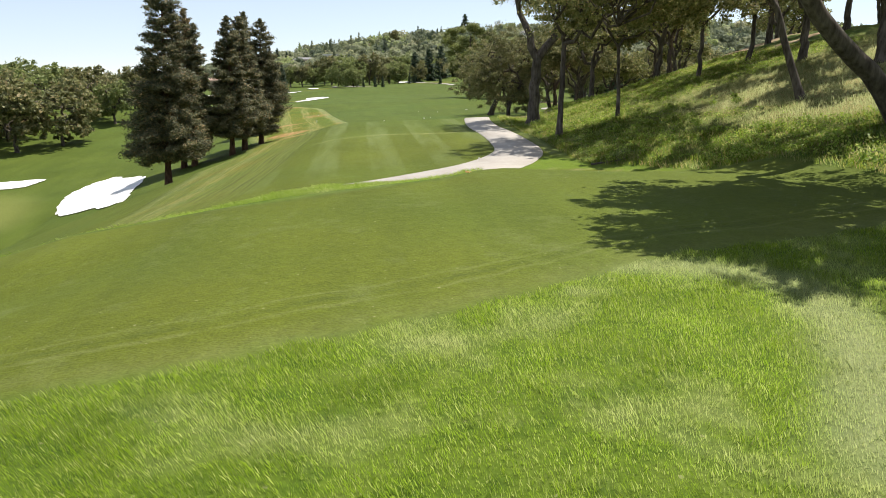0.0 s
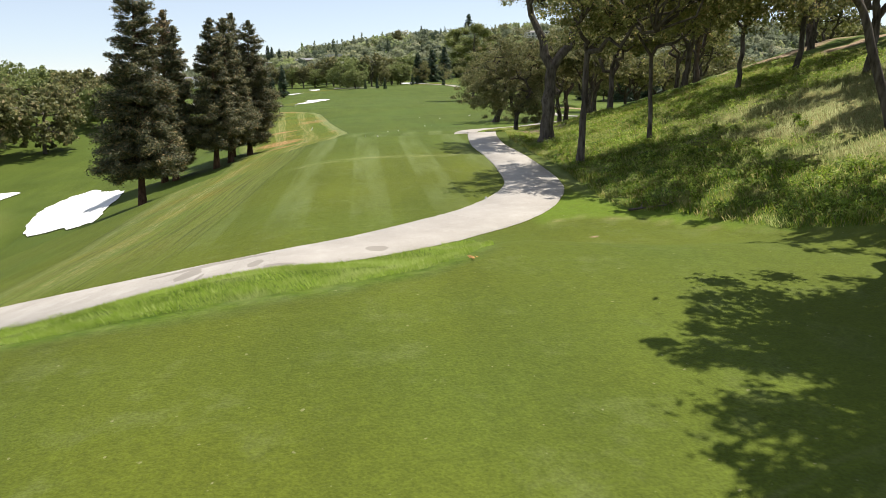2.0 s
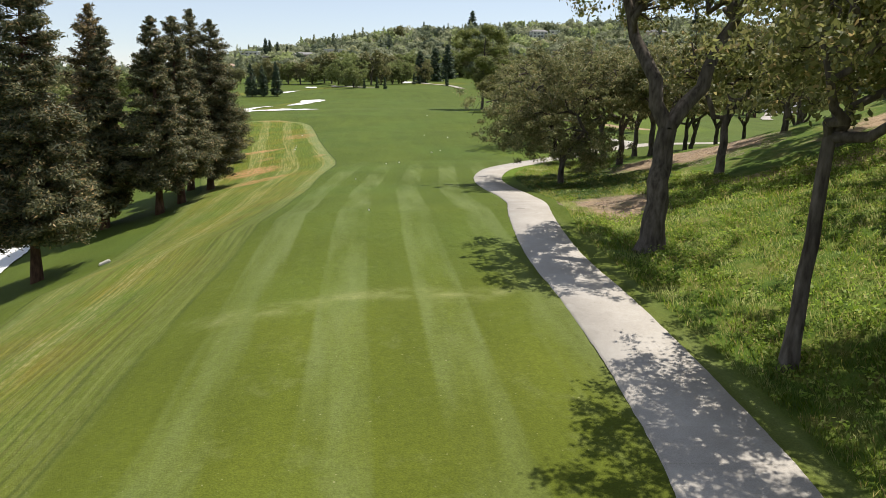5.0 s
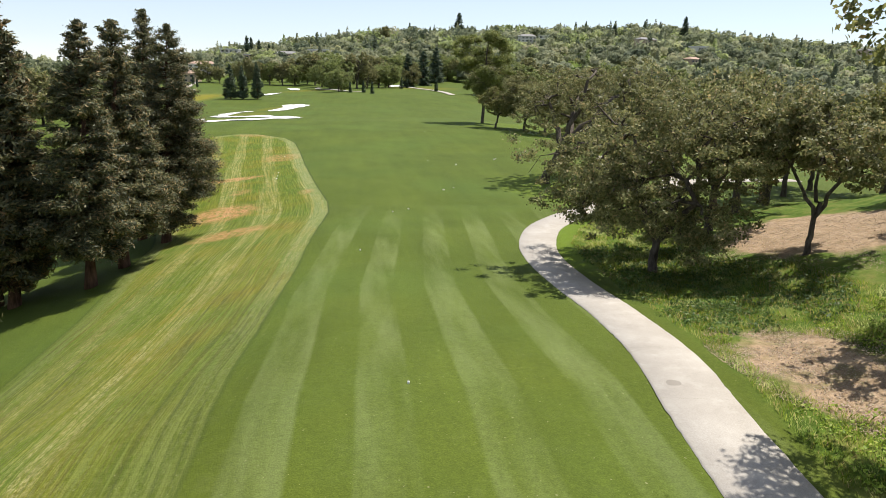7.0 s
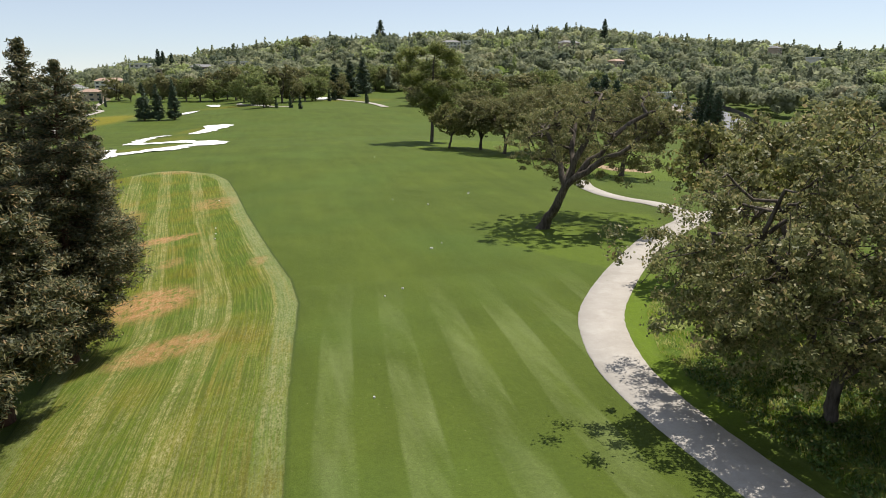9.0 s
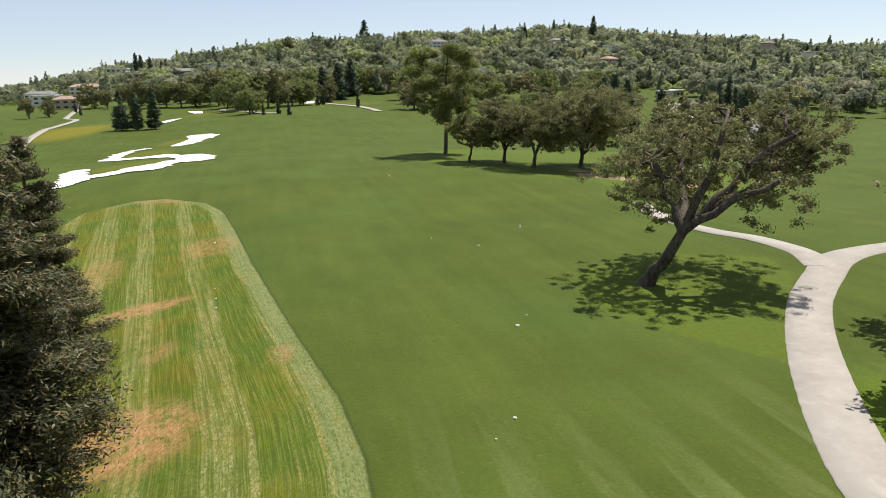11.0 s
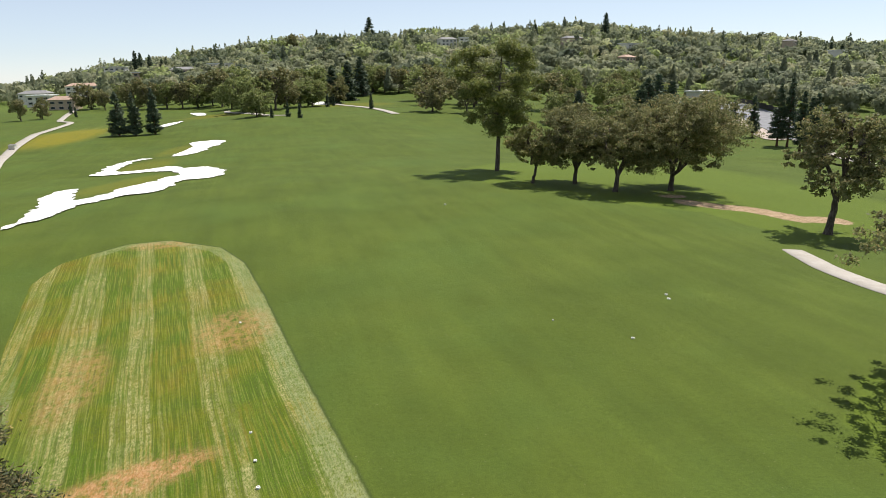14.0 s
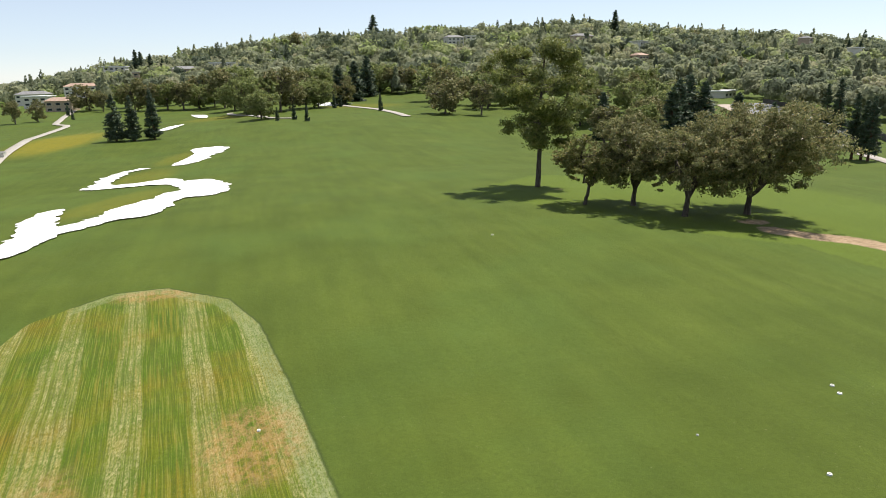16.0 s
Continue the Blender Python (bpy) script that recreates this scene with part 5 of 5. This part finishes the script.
PANE = plain_mat("window_glass", (0.02, 0.025, 0.03), (0.04, 0.05, 0.06), 0.1)
FRAME = plain_mat("window_frame", (0.4, 0.38, 0.34), (0.5, 0.48, 0.44))
MARKER = plain_mat("white_plastic", (0.66, 0.66, 0.6), (0.78, 0.78, 0.72), 0.5, 8)
LID = plain_mat("valve_box_lid", (0.3, 0.29, 0.24), (0.4, 0.38, 0.33), 0.7, 6)

sand_sheet("road", [(198, 372), (190, 353), (186, 338), (172, 306), (160, 286), (150, 268), (160, 262), (176, 282), (192, 306), (204, 330), (210, 352), (214, 372)], "grey asphalt road behind the spruces", 0.3, 4.0, 0.0, ASPHALT, "road")

GRAVEL = plain_mat("pinkish_gravel", (0.33, 0.27, 0.22), (0.44, 0.36, 0.3), 0.95, 0.9)
sand_sheet("road_shoulder", [(191.5, 374), (183.5, 355.5), (179.5, 340.5), (165.5, 308.5), (153.5, 288.5), (144, 270.5), (149.6, 268.2), (159.6, 286.2), (171.6, 306.2), (185.6, 338.2), (189.6, 353.2), (197.6, 372.2)], "pale pinkish gravel shoulder along the road", 0.25, 4.0, 0.1, GRAVEL, "road")


def box(bm, cx, cy, cz, sx, sy, sz):
    m = Matrix.Translation((cx, cy, cz)) @ Matrix.Diagonal((sx, sy, sz, 1))
    return bmesh.ops.create_cube(bm, size=1.0, matrix=m)


def house(x, y, roof_z, w, d, turn, wall, roof, label, flat=False, storeys=2):
    """A house with a pitched or flat roof, eaves and windows, standing on the slope."""
    g = float(land(x, y)) - 1.5
    h = max(3.0 * storeys, roof_z - g - (0.4 if flat else 2.0))
    root = tagged(new("house"), label, "house", "houses on the hill")
    root.matrix_world = pose(x, y, g, 0, 0, turn)
    bm = bmesh.new()
    box(bm, 0, 0, h / 2, w, d, h)
    part("wall", bm, wall, root)
    bm = bmesh.new()
    if flat:
        box(bm, 0, 0, h + 0.25, w + 1.6, d + 1.6, 0.5)
    else:
        e = min(0.7, w * 0.06)
        vs = [bm.verts.new(p) for p in ((-w / 2 - e, -d / 2 - e, h), (w / 2 + e, -d / 2 - e, h), (w / 2 + e, d / 2 + e, h), (-w / 2 - e, d / 2 + e, h), (-w / 2 + d * 0.25, 0, h + min(2.2, d * 0.22)), (w / 2 - d * 0.25, 0, h + min(2.2, d * 0.22)))]
        for f in ((0, 1, 5, 4), (1, 2, 5), (2, 3, 4, 5), (3, 0, 4), (3, 2, 1, 0)):
            bm.faces.new([vs[i] for i in f])
    part("roof", bm, roof, root)
    n = max(2, int(w / 4))
    for s in range(storeys):
        for i in range(n):
            bm = bmesh.new()
            box(bm, -w / 2 + (i + 0.5) * w / n, -d / 2 - 0.02, h - 1.7 - 3.0 * s, w / n * 0.55, 0.12, 1.4)
            win = part("window", bm, FRAME, root)
            bm = bmesh.new()
            box(bm, -w / 2 + (i + 0.5) * w / n, -d / 2 - 0.06, h - 1.7 - 3.0 * s, w / n * 0.55 - 0.2, 0.08, 1.2)
            part("pane", bm, PANE, win)
    return root


house(-29, 712, 25, 22, 11, -4, PLASTER, ROOF_PALE, "wide white flat-roofed house among trees", True)
house(-61, 716, 22.5, 20, 12, 8, STUCCO, ROOF_GREY, "grey-roofed house among trees")
house(-102, 713, 19, 15, 12, 0, STUCCO, ROOF_PALE, "tan house with a pale roof among trees", True)
house(185, 762, 47, 17, 10, 10, PLASTER, ROOF_GREY, "white house high on the hillside")
house(205, 770, 47, 10, 9, -12, PLASTER, ROOF_PALE, "small white house high on the hillside", True)
house(287, 693, 44, 20, 10, 20, STUCCO, ROOF_GREY, "low tan house high on the hillside")
house(316, 641, 35, 16, 10, 28, PLASTER, ROOF_PALE, "pale-roofed house on the hillside", True)
house(283, 588, 24.5, 12, 9, 24, STUCCO, ROOF_TILE, "small clay-roofed house on the hillside")
house(223, 411, 2, 14, 9, 30, PLASTER, ROOF_PALE, "pale low building behind the road", True, 1)
house(-159, 660, 7, 20, 12, -10, PLASTER, ROOF_GREY, "long pale apartment building in the valley")
house(-114, 546, 5.2, 15, 9, -16, STUCCO, ROOF_TILE, "building with a clay tile roof in the valley")
house(-128, 666, 11.5, 22, 12, -8, PLASTER, ROOF_TILE, "pale building with a clay tile roof in the valley")
house(-140, 600, 5, 15, 10, -14, PLASTER, ROOF_PALE, "pale flat-roofed building in the valley", True)
house(-118, 749, 24, 17, 12, -6, PLASTER, ROOF_PALE, "tall grey apartment block among trees", True, 4)
house(420, 520, 24, 14, 9, 40, PLASTER, ROOF_PALE, "pale house on the far slope", True)
house(450, 600, 36, 14, 9, 36, STUCCO, ROOF_GREY, "grey-roofed house on the far slope")
house(-76.4, 321.5, -2.4, 1.7, 1.5, -8, PLASTER, ROOF_GREY, "small pale hut beside the cart path", False, 1)


FENCE = plain_mat("dark_fence_boards", (0.06, 0.055, 0.05), (0.11, 0.1, 0.09), 0.9, 1.0)
CAR_WHITE = plain_mat("white_car_paint", (0.7, 0.7, 0.7), (0.78, 0.78, 0.78), 0.25, 1.0)
CAR_GREY = plain_mat("silver_car_paint", (0.3, 0.31, 0.33), (0.38, 0.39, 0.41), 0.3, 1.0, 0.5)
TYRE = plain_mat("tyre_rubber", (0.015, 0.015, 0.015), (0.03, 0.03, 0.03), 0.9, 6)


def roadside_fence(line, high, label):
    """Board panels between posts along the far side of the road."""
    root = tagged(new("roadside_fence"), label, "fence")
    root.location = (line[0][0], line[0][1], 0)
    pts = curve_points([(*p, 0) for p in line], 6.0)[:, :2]
    for (ax, ay), (bx, by) in zip(pts[:-1], pts[1:]):
        ln, turn = math.hypot(bx - ax, by - ay), math.atan2(by - ay, bx - ax)
        z = float(land((ax + bx) / 2, (ay + by) / 2))
        bm = bmesh.new()
        box(bm, 0, 0, high / 2, ln - 0.12, 0.06, high)
        bmesh.ops.transform(bm, matrix=Matrix.Translation(((ax + bx) / 2 - line[0][0], (ay + by) / 2 - line[0][1], z)) @ Matrix.Rotation(turn, 4, "Z"), verts=bm.verts[:])
        part("panel", bm, FENCE, root)
        bm = bmesh.new()
        box(bm, ax - line[0][0], ay - line[0][1], float(land(ax, ay)) + high / 2, 0.14, 0.14, high + 0.3)
        part("post", bm, FENCE, root)
    return root


def car(x, y, turn, paint, label):
    """A parked saloon: shaped body, glazed cabin, four wheels."""
    root = tagged(new("car"), label, "car", "cars on the road")
    root.matrix_world = pose(x, y, float(land(x, y)) + 0.3, 0, 0, turn)
    bm = bmesh.new()
    box(bm, 0, 0, 0.58, 4.4, 1.78, 0.62)
    bmesh.ops.bevel(bm, geom=bm.edges[:], offset=0.16, segments=3, affect="EDGES")
    part("body", bm, paint, root)
    bm = bmesh.new()
    box(bm, -0.15, 0, 1.13, 2.5, 1.5, 0.56)
    for v in bm.verts:
        if v.co.z > 1.2:
            v.co.x, v.co.y = -0.15 + (v.co.x + 0.15) * 0.66, v.co.y * 0.86
    cabin = part("cabin", bm, PANE, root, "dark glazed cabin")
    bm = bmesh.new()
    box(bm, -0.15, 0, 1.42, 1.6, 1.26, 0.05)
    part("roof", bm, paint, cabin)
    for wx in (-1.35, 1.4):
        for wy in (-0.82, 0.82):
            bm = bmesh.new()
            bmesh.ops.create_cone(bm, cap_ends=True, segments=16, radius1=0.32, radius2=0.32, depth=0.2, matrix=Matrix.Translation((wx, wy, 0.32)) @ Matrix.Rotation(math.pi / 2, 4, "X"))
            part("wheel", bm, TYRE, root)
    return root


roadside_fence([(217, 374), (213, 352), (207, 329), (195, 304.5), (179, 280.5), (163, 260)], 2.0, "dark board fence along the far side of the road")
car(181, 322, 62, CAR_WHITE, "white saloon car on the road behind the spruces")
car(185, 331, 64, CAR_GREY, "silver saloon car on the road behind the spruces")
car(169, 296, 59, CAR_WHITE, "white saloon car on the road behind the spruces")
car(197, 352, 66, CAR_WHITE, "white saloon car on the road behind the spruces")


def yardage_marker(x, y, size, label):
    z = float(land(x, y))
    root = tagged(new("ground_marker"), label, "marker", "markers on the turf")
    root.location = (x, y, z)
    bm = bmesh.new()
    bmesh.ops.create_cone(bm, cap_ends=True, segments=20, radius1=size * 0.62, radius2=size * 0.55, depth=0.07, matrix=Matrix.Translation((0, 0, 0.05)))
    part("plate", bm, MARKER, root)
    bm = bmesh.new()
    bmesh.ops.create_cone(bm, cap_ends=True, segments=12, radius1=size * 0.3, radius2=size * 0.25, depth=0.02, matrix=Matrix.Translation((0, 0, 0.095)))
    part("cap", bm, LID, root)
    return root


for mx, my, ms in ((21.1, 140.9, 0.2), (20.7, 140.0, 0.22), (14.1, 134.1, 0.19), (9.6, 113.3, 0.22), (14.6, 179.2, 0.2), (-10.2, 147.0, 0.16), (-9.5, 130.9, 0.13), (-9.3, 128.2, 0.14), (-9.2, 126.0, 0.17), (4.9, 102.0, 0.14), (10.9, 114.9, 0.1), (3.4, 100.4, 0.09), (1.6, 62.4, 0.06), (5.7, 34.0, 0.09), (10.7, 138.7, 0.1), (0.4, 84.9, 0.08)):
    yardage_marker(mx, my, ms, "small white round marker set in the mown turf")
vb = tagged(new("valve_box"), "pale rectangular valve box sunk in the slope", "valve box")
vb.matrix_world = pose(-15.9, 71.5, float(land(-15.9, 71.5)), 0, -18, 25)
bm = bmesh.new()
box(bm, 0, 0, 0.04, 0.75, 0.5, 0.2)
bmesh.ops.bevel(bm, geom=bm.edges[:], offset=0.03, segments=2, affect="EDGES")
part("body", bm, LID, vb)
bm = bmesh.new()
box(bm, 0, 0, 0.15, 0.62, 0.38, 0.03)
part("lid", bm, LID, vb)


def fallen_branch(points, thick, label):
    """A bare crooked branch lying on the turf with a few twigs."""
    r = rng(611)
    p0 = np.array(points[0])
    root = tagged(new("fallen_branch"), label, "branch")
    root.location = (p0[0], p0[1], float(land(*p0)))
    line = np.array([(x - p0[0], y - p0[1], float(land(x, y)) - float(land(*p0)) + thick + 0.05 * (i % 2)) for i, (x, y) in enumerate(points)])
    v, f = tube(line, np.linspace(thick, thick * 0.35, len(line)), 8)
    child("stem", mesh("stem", v, f, OAK_BARK, True), root)
    for i in (1, 2, 3):
        q = line[i] + (r.uniform(-0.35, 0.35), r.uniform(0.2, 0.5), r.uniform(0.05, 0.25))
        v, f = tube(wiggle(line[i], q, r, 0.05, 0.15, 5), np.linspace(thick * 0.4, thick * 0.12, 5), 6)
        child("twig", mesh("twig", v, f, OAK_BARK, True), root)
    return root


fallen_branch([(10.5, 30.5), (10.95, 30.35), (11.25, 30.5), (11.75, 30.1), (12.3, 30.45)], 0.05, "bare grey fallen branch at the foot of the bank")

DEAD = plain_mat("dry_orange_leaf", (0.42, 0.2, 0.06), (0.56, 0.32, 0.12), 0.8, 12)
clump_root = tagged(new("dead_leaves"), "small heap of dry orange leaves on the tee edge", "leaves")
clump_root.location = (3.05, 20.3, float(land(3.05, 20.3)))
rl = rng(620)
for lx, ly in rl.normal(0, 0.06, (7, 2)):
    v, f = leaves(np.array([(lx, ly, 0.04 + 0.02 * rl.uniform())]), 0.055, rl, 0.3, 0.5, None, np.array([(0.1, -0.2, 1.0)]), 0.4)
    child("leaf", mesh("leaf", v, f, DEAD, False), clump_root)
